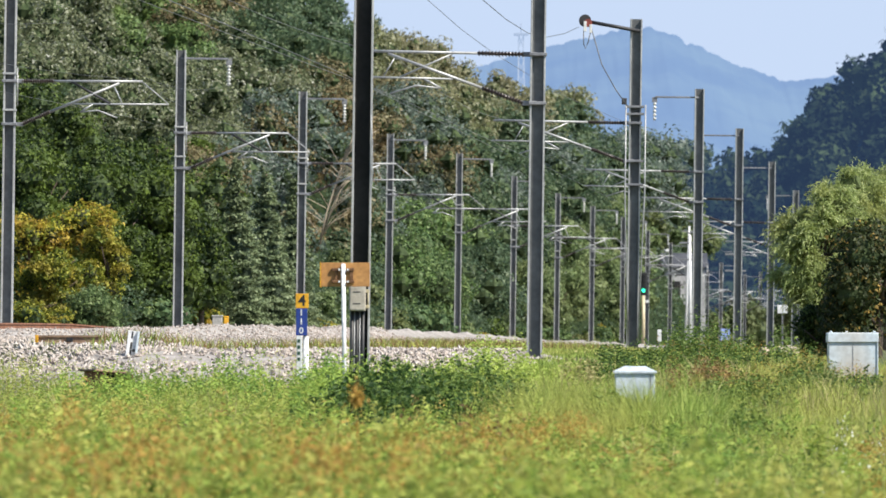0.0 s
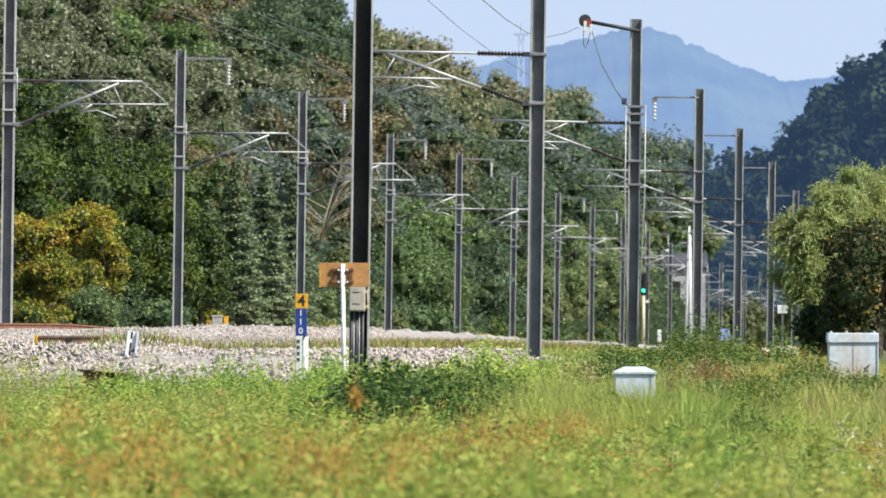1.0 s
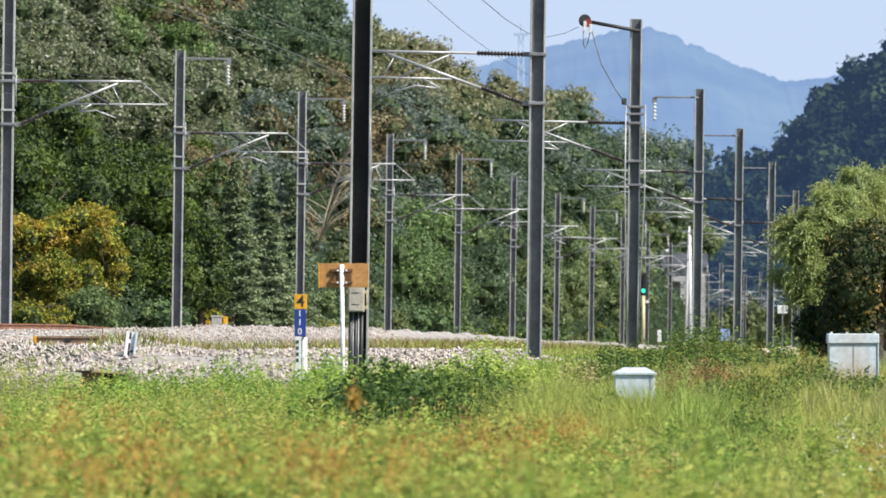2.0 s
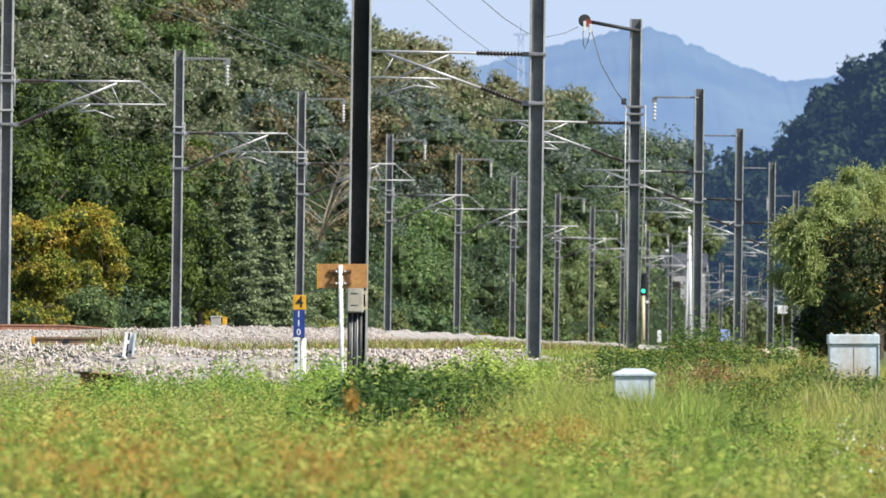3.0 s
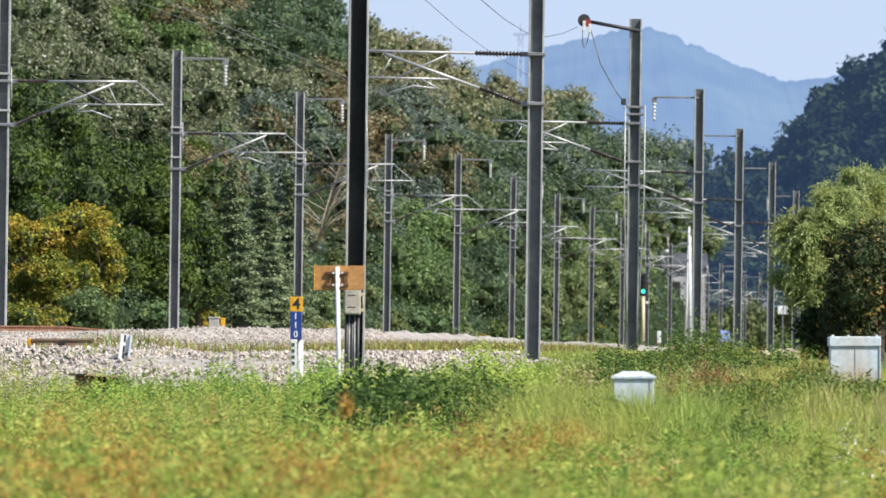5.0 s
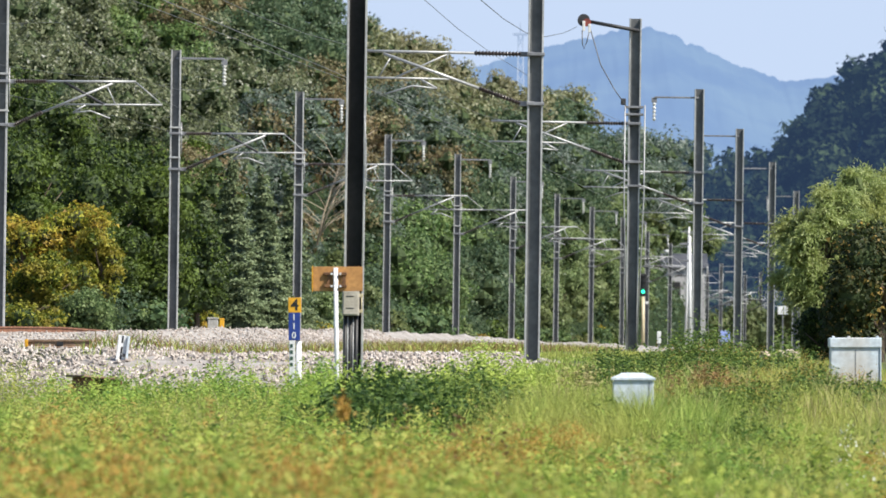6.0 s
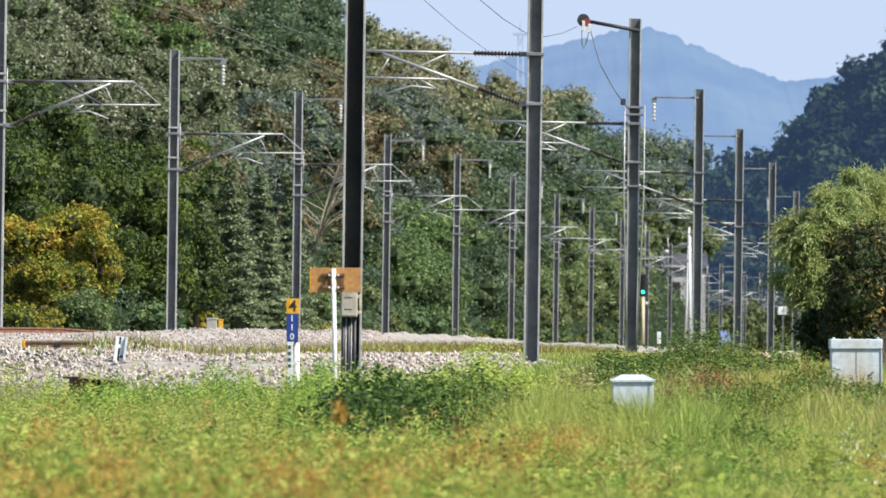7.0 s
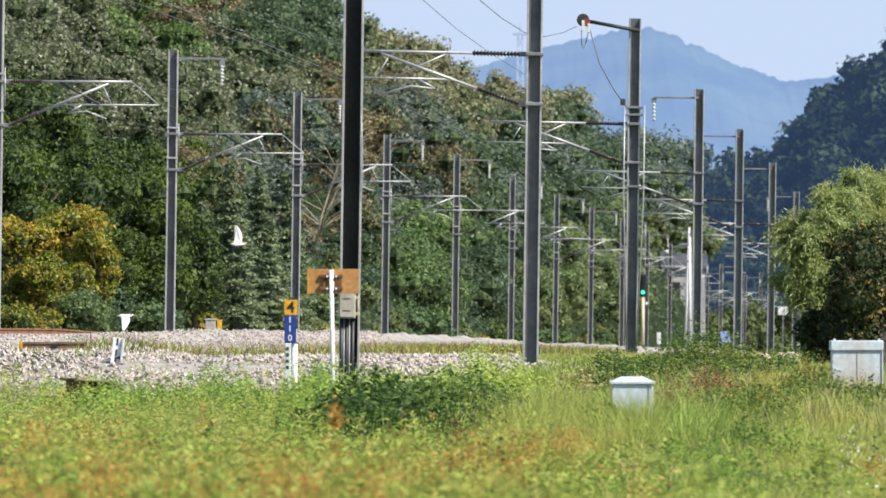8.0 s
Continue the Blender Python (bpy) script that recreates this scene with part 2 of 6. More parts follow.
def add_sheds(bm, a, b, n, r, core):
    """An insulator: a core with n sheds from a to b."""
    a, b = Vector(a), Vector(b)
    add_rod(bm, [a, b], core, 8)
    w = (b - a).length / n
    d = (b - a).normalized()
    for i in range(n):
        c = a + (b - a) * ((i + 0.5) / n)
        add_rod(bm, [c - d * w * 0.28, c - d * w * 0.02, c + d * w * 0.24], r, 10, r * 0.62)


def sheds(a, b, n, r, core):
    bm = bmesh.new()
    add_sheds(bm, a, b, n, r, core)
    bmesh.ops.recalc_face_normals(bm, faces=bm.faces[:])
    return bm


def line_at(table, y):
    """x on a bending line at depth y."""
    ys, xs = [p[0] for p in table], [p[1] for p in table]
    return float(np.interp(y, ys, xs))


# ---- ground ----
def ground_z(x, y):
    base = np.interp(y, (0, 40, 70, 100, 135, 150, 170, 200, 250, 6000), (0.15, 0.2, 0.36, 0.90, 1.45, 1.75, 2.0, 2.25, 2.42, 2.42))
    wob = 0.05 * np.sin(x * 0.9 + y * 0.31) + 0.05 * np.sin(x * 0.37 - y * 0.17 + 1.0)
    side = np.clip((x - 1.6) / 3.0, 0, 1) * np.clip((y - 84) / 30, 0, 1) * np.clip((160 - y) / 25, 0, 1)
    bank = np.clip((-x - 3.0) / 3.0, 0, 1) * np.clip((y - 138) / 10, 0, 1) * np.clip((172 - y) / 14, 0, 1)
    return base + wob * np.clip((200 - y) / 60, 0, 1) + 0.22 * side + 0.55 * bank


def make_ground():
    xs = np.concatenate((-np.geomspace(2600, 26, 12), np.linspace(-24, 34, 90), np.geomspace(38, 2600, 12)))
    ys = np.concatenate((np.linspace(-60, 40, 12), np.linspace(44, 260, 130), np.geomspace(270, 4900, 24)))
    gx, gy = np.meshgrid(xs, ys)
    v = np.stack((gx, gy, ground_z(gx, gy)), -1).reshape(-1, 3)
    w, h = len(xs), len(ys)
    i = (np.arange(h - 1)[:, None] * w + np.arange(w - 1)).ravel()
    f = np.stack((i, i + 1, i + w + 1, i + w), -1)
    tagged(new("ground", mesh_from("ground", v, f, M_ground, True)), "weedy grass-green ground rising to the railway bank", "ground", "", "structure")


make_ground()

# the two running lines, as depth and x
LEFT_MASTS = [(195.8, -10.72), (240.1, -7.92), (276.7, -4.86), (328.0, -2.13), (358.4, 0.79), (401.9, 3.67), (442.0, 6.47), (478.5, 9.09), (513.3, 11.73), (565.5, 14.66), (622.0, 17.91)]
RIGHT_MASTS = [(169.7, 2.06), (218.4, 5.33), (274.1, 8.87), (320.2, 11.98), (373.2, 15.49), (435.0, 19.36)]
LEFT_LINE = [(100, -22.0)] + LEFT_MASTS + [(900, 42.0), (1500, 95.0)]
RIGHT_LINE = [(90, -4.6)] + RIGHT_MASTS + [(700, 38.0), (1500, 110.0)]


def far_top(y):
    """Height of the farther bed, which climbs a little at first."""
    return np.interp(y, (120, 150, 170, 200, 240, 300), (2.42, 2.52, 2.63, 2.78, 2.9, 2.9))


def lumps_along(y):
    return 0.055 * np.sin(y * 0.83) + 0.04 * np.sin(y * 2.1 + 1.0)


def near_top(y):
    return np.interp(y, (128, 133, 138, 170), (1.25, 1.88, 1.99, 2.1)) + 1.5 * lumps_along(y)


def shoulder(y):
    """The farther bed is heaped up along its near shoulder."""
    return 0.1 * np.clip((y - 176) / 12, 0, 1) + 0.5 * lumps_along(y * 0.6)


def ballast_bed(name, line, offset, half, top_of, drop, y0, y1, label):
    """A trapezoid bed of crushed stone that follows the line, lumpy on top."""
    ys = np.concatenate((np.arange(y0, 330, 0.6), np.arange(330, y1, 4.0)))
    prof = ((-half - 2.2, 1), (-half - 1.1, 0.5), (-half, 0), (-half * 0.5, -0.05), (0, 0), (half * 0.5, -0.05), (half, 0), (half + 0.6, 0.3), (half + 1.2, 0.65), (half + 2.2, 1), (half + 2.6, 1.6))
    v = []
    rng = np.random.default_rng(5)
    for y in ys:
        cx = line_at(line, y) + offset
        top = float(top_of(y))
        for dx, k in prof:
            heap = float(shoulder(y)) if offset > 0 and 0 <= dx - half < 0.5 else 0.0
            v.append((cx + dx + rng.normal(0, 0.05), y, top - drop * k + heap + rng.normal(0, 0.03)))
    k = len(prof)
    i = (np.arange(len(ys) - 1)[:, None] * k + np.arange(k - 1)).ravel()
    f = np.stack((i, i + 1, i + k + 1, i + k), -1)
    return tagged(new(name, mesh_from(name, v, f, M_ballast)), label, "ballast bed", "", "structure")


ballast_bed("ballast_bed_far", LEFT_LINE, 3.0, 2.6, far_top, 0.42, 120, 1200, "pale crushed stone bed of the farther track")
ballast_bed("ballast_bed_near", RIGHT_LINE, -3.2, 2.4, near_top, 0.5, 128, 1200, "pale crushed stone bed of the nearer track")

M_farleaf = leafy("far_leaves", ((0.0, (0.03, 0.055, 0.02)), (0.5, (0.07, 0.1, 0.035)), (1.0, (0.13, 0.16, 0.06))), (0.12, 0.13, 0.05), 0.1, 0.5)
# haze on the far hill's leaves comes from a blue glow
M_hazyleaf = far_haze("haze_glow_far_leaves", (0.006, 0.012, 0.009), (0.045, 0.065, 0.03), 0.04, (0.11, 0.2, 0.42), 0.12)

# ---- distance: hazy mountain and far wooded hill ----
# haze over mountain and hill is emission in their materials
M_mountain = far_haze("haze_glow_mountain", (0.012, 0.02, 0.025), (0.03, 0.042, 0.036), 0.02, (0.32, 0.49, 0.84), 0.43)
M_farhill = far_haze("haze_glow_far_hill", (0.01, 0.02, 0.016), (0.05, 0.075, 0.04), 0.05, (0.10, 0.20, 0.45), 0.13)


def ridge(name, pts, depth_back, foot_z, rough, material, label):
    """A wooded ridge: a long slope up to an uneven crest, and down behind."""
    xs = np.linspace(pts[0][0], pts[-1][0], 420)
    cy = np.interp(xs, [p[0] for p in pts], [p[1] for p in pts])
    cz = np.interp(xs, [p[0] for p in pts], [p[2] for p in pts])
    rows = []
    n = 34
    for j in range(n + 8):
        s = j / n
        row = []
        for x, y, z in zip(xs, cy, cz):
            k = min(s, 1.0)
            zz = foot_z + (z - foot_z) * (k ** 1.15)
            yy = y - depth_back * (1 - k)
            if s > 1:
                yy, zz = y + depth_back * (s - 1), z - (z - foot_z) * (s - 1) * 2
            d = rough * (noise.noise((x / rough / 3.3, zz / rough / 3.3, s * 5)) + 0.6 * noise.noise((x / rough / 1.2, zz / rough / 1.2, s * 9 + 4)))
            row.append((x, yy, zz + d))
        rows.append(row)
    w = len(xs)
    i = (np.arange(len(rows) - 1)[:, None] * w + np.arange(w - 1)).ravel()
    f = np.stack((i, i + 1, i + w + 1, i + w), -1)
    v = np.array(rows).reshape(-1, 3)
    return tagged(new(name, mesh_from(name, v, f, material, True)), label, "hill", "", "structure")


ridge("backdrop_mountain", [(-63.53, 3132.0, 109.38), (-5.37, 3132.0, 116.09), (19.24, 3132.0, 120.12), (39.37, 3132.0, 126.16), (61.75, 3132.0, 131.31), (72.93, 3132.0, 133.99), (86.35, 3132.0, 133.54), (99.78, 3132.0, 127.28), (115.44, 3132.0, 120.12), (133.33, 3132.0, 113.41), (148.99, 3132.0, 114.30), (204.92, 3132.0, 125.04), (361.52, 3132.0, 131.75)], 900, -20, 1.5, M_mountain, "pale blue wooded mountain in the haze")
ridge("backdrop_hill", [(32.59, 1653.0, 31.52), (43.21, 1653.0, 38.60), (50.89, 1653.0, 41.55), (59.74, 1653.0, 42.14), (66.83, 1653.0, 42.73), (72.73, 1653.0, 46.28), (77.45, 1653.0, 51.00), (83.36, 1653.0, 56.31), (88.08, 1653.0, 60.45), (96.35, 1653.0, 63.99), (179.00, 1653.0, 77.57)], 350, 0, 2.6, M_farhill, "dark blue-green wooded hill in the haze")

M_sky = far_haze("pale_sky", (0, 0, 0), (0, 0, 0), 0.01, (0.63, 0.765, 1.0), 0.56)
def make_sky():
    a = np.linspace(-0.35, 0.35, 30)
    v = [(4750 * math.sin(t), 4750 * math.cos(t), z) for z in (-60.0, 900.0) for t in a]
    f = [(i, i + 1, i + 31, i + 30) for i in range(29)]
    tagged(new("backdrop_sky", mesh_from("backdrop_sky", v, f, M_sky, True)), "pale blue hazy sky low over the mountain", "sky", "", "structure")


make_sky()

# ---- the wooded hill beside the line ----
FOOT = [(-13.38, 198.4, 2.92), (-10.23, 245.3, 3.19), (-7.59, 276.7, 3.28), (-4.94, 308.9, 3.32), (-2.29, 352.4, 3.33), (0.87, 391.5, 3.26), (3.98, 435.0, 3.24), (7.01, 478.5, 3.26), (10.08, 530.7, 3.33), (16.38, 626.4, 3.57), (22.22, 713.4, 4.04), (27.50, 800.4, 4.29)]
CREST = [(-31.68, 469.8, 31.06), (-21.05, 504.6, 29.97), (-14.79, 539.4, 28.01), (-10.16, 582.9, 26.57), (-6.44, 626.4, 26.25), (-2.55, 661.2, 25.4), (0.80, 696.0, 25.22), (4.54, 739.5, 25.2), (8.07, 774.3, 23.1), (12.92, 800.4, 23.0), (18.26, 835.2, 23.4), (22.74, 870.0, 21.3), (25.99, 896.1, 18.32), (29.05, 922.2, 12.87)]


def hill_point(u, v):
    """A point of the slope: u along the hill, v from its foot (0) to its crest (1)."""
    def along(line):
        a = np.array(line)
        t = a[:, 0] / a[:, 1]
        t = (t - t[0]) / (t[-1] - t[0])
        return np.stack([np.interp(u, t, a[:, k]) for k in range(3)], -1)
    a, b = along(FOOT), along(CREST)
    p = a + (b - a) * np.asarray(v)[..., None]
    p[..., 2] += 1.2 * np.sin(np.asarray(u) * 40) * np.sin(np.asarray(v) * 3.1)
    return p


def make_hill():
    us, vs = np.linspace(0, 1, 90), np.linspace(-0.06, 1, 40)
    gu, gv = np.meshgrid(us, vs)
    v = hill_point(gu, gv).reshape(-1, 3)
    w = len(us)
    i = (np.arange(len(vs) - 1)[:, None] * w + np.arange(w - 1)).ravel()
    f = np.stack((i, i + 1, i + w + 1, i + w), -1)
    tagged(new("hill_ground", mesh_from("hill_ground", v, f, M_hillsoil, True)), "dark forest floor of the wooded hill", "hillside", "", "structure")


make_hill()


def leaf_tris(rng, centres, normals, size, droop=0.0, loose=0.48):
    """One small ragged leaf spray, a triangle, at each centre, facing loosely outward."""
    n = len(centres)
    nn = normals + rng.normal(0, loose, (n, 3))
    nn /= np.linalg.norm(nn, axis=1, keepdims=True)
    t = np.cross(nn, rng.normal(0, 1, (n, 3)))
    t /= np.linalg.norm(t, axis=1, keepdims=True) + 1e-9
    b = np.cross(nn, t)
    s = size * rng.uniform(0.55, 1.35, (n, 1))
    v = np.empty((n, 3, 3))
    v[:, 0] = centres + t * s
    v[:, 1] = centres - t * s * 0.6 + b * s * rng.uniform(0.4, 0.9, (n, 1))
    v[:, 2] = centres - t * s * 0.6 - b * s * rng.uniform(0.4, 0.9, (n, 1))
    v[:, 1:, 2] -= droop * s
    return v.reshape(-1, 3)


ICO = bmesh.new()
bmesh.ops.create_icosphere(ICO, subdivisions=1, radius=1.0)
ICO_V = np.array([v.co[:] for v in ICO.verts])
ICO_F = np.array([[v.index for v in f.verts] for f in ICO.faces])
ICO.free()


OCT_V = np.array(((1, 0, 0), (-1, 0, 0), (0, 1, 0), (0, -1, 0), (0, 0, 1), (0, 0, -1)), float)
OCT_F = np.array(((0, 2, 4), (2, 1, 4), (1, 3, 4), (3, 0, 4), (2, 0, 5), (1, 2, 5), (3, 1, 5), (0, 3, 5)))


def core_blobs(rng, c, r):
    """Uneven dark masses for a crown's inner shade, one in each lump."""
    n = len(c)
    bv, bf = (OCT_V, OCT_F) if n < 13 else (ICO_V, ICO_F)
    w = bv[None] * (r[:, None] * rng.uniform(0.75, 1.1, (n, len(bv))))[..., None] + c[:, None]
    return w[:, bf].reshape(-1, 3)


def crown_points(rng, n, rx, rz, lumps=11, low=-0.35, lump=0.42, core=0.72):
    """Points and outward directions over a lumpy crown."""
    d = rng.normal(0, 1, (lumps, 3))
    d /= np.linalg.norm(d, axis=1, keepdims=True)
    d[:, 2] = np.where(d[:, 2] < low, -d[:, 2], d[:, 2])
    c = d * np.array((rx, rx, rz)) * rng.uniform(0.45, 0.72, (lumps, 1))
    r = rng.uniform(0.75, 1.2, lumps) * lump * (rx + rz) / 2
    k = rng.integers(0, lumps, n)
    o = rng.normal(0, 1, (n, 3))
    o /= np.linalg.norm(o, axis=1, keepdims=True)
    o[:, 2] = np.where(rng.random(n) < 0.6, np.abs(o[:, 2]), o[:, 2])
    reach = 0.55 + 0.5 * rng.random((n, 1)) ** 0.6 + np.where(rng.random((n, 1)) < 0.12, rng.uniform(0.05, 0.36, (n, 1)), 0)
    p = c[k] + o * r[k, None] * reach
    return p, o, core_blobs(rng, c, r * core)


def tri_mesh(name, v, material):
    return mesh_from(name, v, np.arange(len(v)).reshape(-1, 3), material)


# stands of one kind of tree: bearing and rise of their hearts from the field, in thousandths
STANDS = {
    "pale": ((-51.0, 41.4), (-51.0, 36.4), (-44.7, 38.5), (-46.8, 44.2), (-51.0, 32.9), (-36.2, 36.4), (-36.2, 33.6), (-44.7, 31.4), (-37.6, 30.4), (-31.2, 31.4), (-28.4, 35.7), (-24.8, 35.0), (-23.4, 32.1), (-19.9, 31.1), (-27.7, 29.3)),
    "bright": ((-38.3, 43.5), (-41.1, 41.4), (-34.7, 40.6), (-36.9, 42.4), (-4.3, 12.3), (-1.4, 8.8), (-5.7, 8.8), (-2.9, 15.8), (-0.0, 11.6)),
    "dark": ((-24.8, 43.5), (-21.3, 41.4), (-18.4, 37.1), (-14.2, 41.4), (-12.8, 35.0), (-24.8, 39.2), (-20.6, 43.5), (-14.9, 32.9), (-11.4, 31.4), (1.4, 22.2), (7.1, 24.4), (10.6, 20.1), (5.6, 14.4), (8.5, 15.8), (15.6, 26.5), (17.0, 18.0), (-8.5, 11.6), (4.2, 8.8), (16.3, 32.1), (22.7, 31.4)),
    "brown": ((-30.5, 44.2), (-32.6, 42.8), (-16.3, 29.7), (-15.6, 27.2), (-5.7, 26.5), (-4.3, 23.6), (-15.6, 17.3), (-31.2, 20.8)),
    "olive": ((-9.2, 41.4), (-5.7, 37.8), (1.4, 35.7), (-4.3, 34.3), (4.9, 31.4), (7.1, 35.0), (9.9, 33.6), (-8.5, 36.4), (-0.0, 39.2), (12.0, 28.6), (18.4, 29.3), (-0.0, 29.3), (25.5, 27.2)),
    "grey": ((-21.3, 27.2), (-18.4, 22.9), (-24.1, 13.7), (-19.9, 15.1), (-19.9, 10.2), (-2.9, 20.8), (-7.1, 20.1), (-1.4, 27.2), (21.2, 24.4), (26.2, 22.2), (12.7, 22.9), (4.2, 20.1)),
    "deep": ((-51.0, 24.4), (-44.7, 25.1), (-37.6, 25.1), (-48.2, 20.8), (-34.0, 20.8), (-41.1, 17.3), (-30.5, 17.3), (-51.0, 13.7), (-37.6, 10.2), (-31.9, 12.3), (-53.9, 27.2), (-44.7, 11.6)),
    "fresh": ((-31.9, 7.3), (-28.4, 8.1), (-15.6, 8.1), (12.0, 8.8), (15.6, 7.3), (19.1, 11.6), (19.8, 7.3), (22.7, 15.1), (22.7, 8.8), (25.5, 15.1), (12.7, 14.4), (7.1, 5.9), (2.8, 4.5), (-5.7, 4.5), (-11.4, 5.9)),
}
WOODS = {
    "pale": (M_fpale, "pale olive woods with silvery leaf undersides on the hillside"),
    "bright": (M_fbright, "bright yellow-green broadleaved trees on the hillside"),
    "dark": (M_forest2, "dark green woods covering the hillside"),
    "brown": (M_fbrown, "brownish olive trees on the hillside"),
    "olive": (M_forest3, "olive green woods along the crest of the hill"),
    "grey": (M_forest4, "grey-green woods on the hillside"),
    "deep": (M_deep, "deep green woods, shade put into their leaves, at the foot of the hill"),
    "fresh": (M_ffresh, "fresh green growth along the foot of the hill"),
}


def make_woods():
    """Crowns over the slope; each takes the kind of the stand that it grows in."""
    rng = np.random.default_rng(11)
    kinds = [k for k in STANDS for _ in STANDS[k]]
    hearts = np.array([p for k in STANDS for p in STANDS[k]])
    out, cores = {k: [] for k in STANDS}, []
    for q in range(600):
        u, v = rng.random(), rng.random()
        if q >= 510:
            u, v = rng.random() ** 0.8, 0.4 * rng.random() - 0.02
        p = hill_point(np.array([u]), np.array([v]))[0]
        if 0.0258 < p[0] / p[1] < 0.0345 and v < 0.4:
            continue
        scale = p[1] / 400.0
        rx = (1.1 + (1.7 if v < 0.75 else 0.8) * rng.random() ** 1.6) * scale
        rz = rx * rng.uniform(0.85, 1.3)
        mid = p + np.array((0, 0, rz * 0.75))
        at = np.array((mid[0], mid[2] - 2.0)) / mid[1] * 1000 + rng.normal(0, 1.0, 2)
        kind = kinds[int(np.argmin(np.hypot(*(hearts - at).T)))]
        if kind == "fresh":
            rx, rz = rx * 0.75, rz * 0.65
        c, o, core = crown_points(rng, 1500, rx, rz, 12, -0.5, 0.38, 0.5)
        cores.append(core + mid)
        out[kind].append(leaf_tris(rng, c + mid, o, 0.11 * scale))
    stuff_of = tri_mesh("shade_cores", np.concatenate(cores), M_inner)
    tagged(new("shade_cores", stuff_of), "dark cores standing in for shade inside the hillside trees", "woods", "", "stuff")
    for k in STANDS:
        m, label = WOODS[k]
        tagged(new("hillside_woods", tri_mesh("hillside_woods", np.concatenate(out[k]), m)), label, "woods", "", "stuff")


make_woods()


def understorey():
    """Low growth that closes the gaps between the hillside trees."""
    rng = np.random.default_rng(15)
    n = 72000
    u, v = rng.random(n), rng.random(n) ** 0.85
    v[:24000] = rng.uniform(-0.03, 0.08, 24000)
    u[:24000] *= 0.75
    p = hill_point(u, v)
    lift = 0.9 * (0.5 + 0.5 * np.sin(u * 210 + 3 * np.sin(v * 60))) * (0.5 + 0.5 * np.sin(v * 130 + u * 40))
    p[:, 2] += lift * p[:, 1] / 300 + rng.uniform(0, 0.5, n) + np.where(v < 0.08, rng.uniform(0, 0.6, n), 0)
    o = rng.normal(0, 0.8, (n, 3)) + np.array((0.0, -0.2, 0.5))
    k = (p[:, 1] / 400)[:, None]
    tagged(new("undergrowth", tri_mesh("undergrowth", leaf_tris(rng, p, o, 0.1 * k), M_forest2)), "dark leafy undergrowth between the hillside trees", "undergrowth", "", "stuff")


understorey()


def tree(name, at, height, rx, rz, material, label, seed, n=5000, leaf=0.12, trunk_r=0.12, lumps=14, droop=0.0, low=-0.6, group="", inner=None):
    """A tree: a tapered trunk with limbs, and a crown of many small sprays."""
    rng = np.random.default_rng(seed)
    t = thing(name, at, label, "tree", group)
    bm = bmesh.new()
    cz = height - rz
    lump = 0.42 if lumps < 18 else 0.3
    add_rod(bm, [(0, 0, -0.3), (0.05 * rx, 0, cz * 0.5), (0.1 * rx, 0, cz), (0.05 * rx, 0, cz + rz * 0.25)], trunk_r, 8, trunk_r * 0.25)
    for k in range(7):
        a = rng.uniform(0, math.tau)
        z0 = cz * rng.uniform(0.45, 1.1)
        add_rod(bm, [(0.05 * rx, 0, z0), (math.cos(a) * rx * 0.35, math.sin(a) * rx * 0.35, z0 + rz * 0.3), (math.cos(a) * rx * 0.7, math.sin(a) * rx * 0.7, z0 + rz * 0.5)], trunk_r * 0.4, 6, trunk_r * 0.1)
    part("trunk", bm, M_bark, t)
    c, o, core = crown_points(rng, n, rx, rz, lumps, low, lump, 0.34 if inner is M_willow else 0.6 if inner else 0.72)
    c[:, 2] = np.maximum(c[:, 2] + cz, 0.05)
    core[:, 2] = np.maximum(core[:, 2] + cz, 0.0)
    part_mesh("crown_shade", tri_mesh("crown_shade", core, inner or M_inner), t, "dark core standing in for shade in the crown")
    part_mesh("crown", tri_mesh("crown", leaf_tris(rng, c, o, leaf, droop, 0.75), material), t)
    return t


AUTUMN = "small tree turning yellow and orange beside the track"
tree("autumn_tree", (-10.15, 222.0, 2.3), 4.65, 1.3, 2.0, M_yellow, AUTUMN, 21, 9000, 0.062, 0.09, 24, 0, -1, "", M_innerwarm)
tree("autumn_tree", (-11.55, 221.0, 2.3), 4.4, 1.15, 1.95, M_yellow, AUTUMN, 47, 8000, 0.062, 0.09, 22, 0, -1, "", M_innerwarm)
tree("autumn_tree", (-9.35, 219.5, 2.3), 3.6, 0.95, 1.45, M_turning, "spreading tree with yellowing leaves beside the track", 41, 7000, 0.06, 0.08, 20, 0, -1, "", M_innerwarm)
tree("autumn_tree", (-10.75, 217.0, 2.3), 3.1, 1.1, 1.35, M_turning, "spreading tree with yellow-green leaves beside the track", 44, 8000, 0.06, 0.08, 22, 0, -1, "", M_innerwarm)
tree("autumn_tree", (-9.5, 214.9, 2.3), 1.8, 0.95, 0.9, M_ffresh, "bushy low tree with yellow-green leaves beside the track", 42, 5000, 0.058, 0.08, 13, 0, -1)
tree("autumn_tree", (-11.25, 214.0, 2.3), 1.75, 1.2, 0.9, M_turning, "low yellow-green bushy tree beside the track", 43, 6000, 0.058, 0.08, 14, 0, -1)
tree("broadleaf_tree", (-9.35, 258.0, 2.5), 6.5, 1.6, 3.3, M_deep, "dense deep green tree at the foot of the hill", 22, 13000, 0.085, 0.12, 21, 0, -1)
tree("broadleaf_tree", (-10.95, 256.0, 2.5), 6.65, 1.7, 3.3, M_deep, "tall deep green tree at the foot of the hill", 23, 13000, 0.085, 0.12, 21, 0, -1)
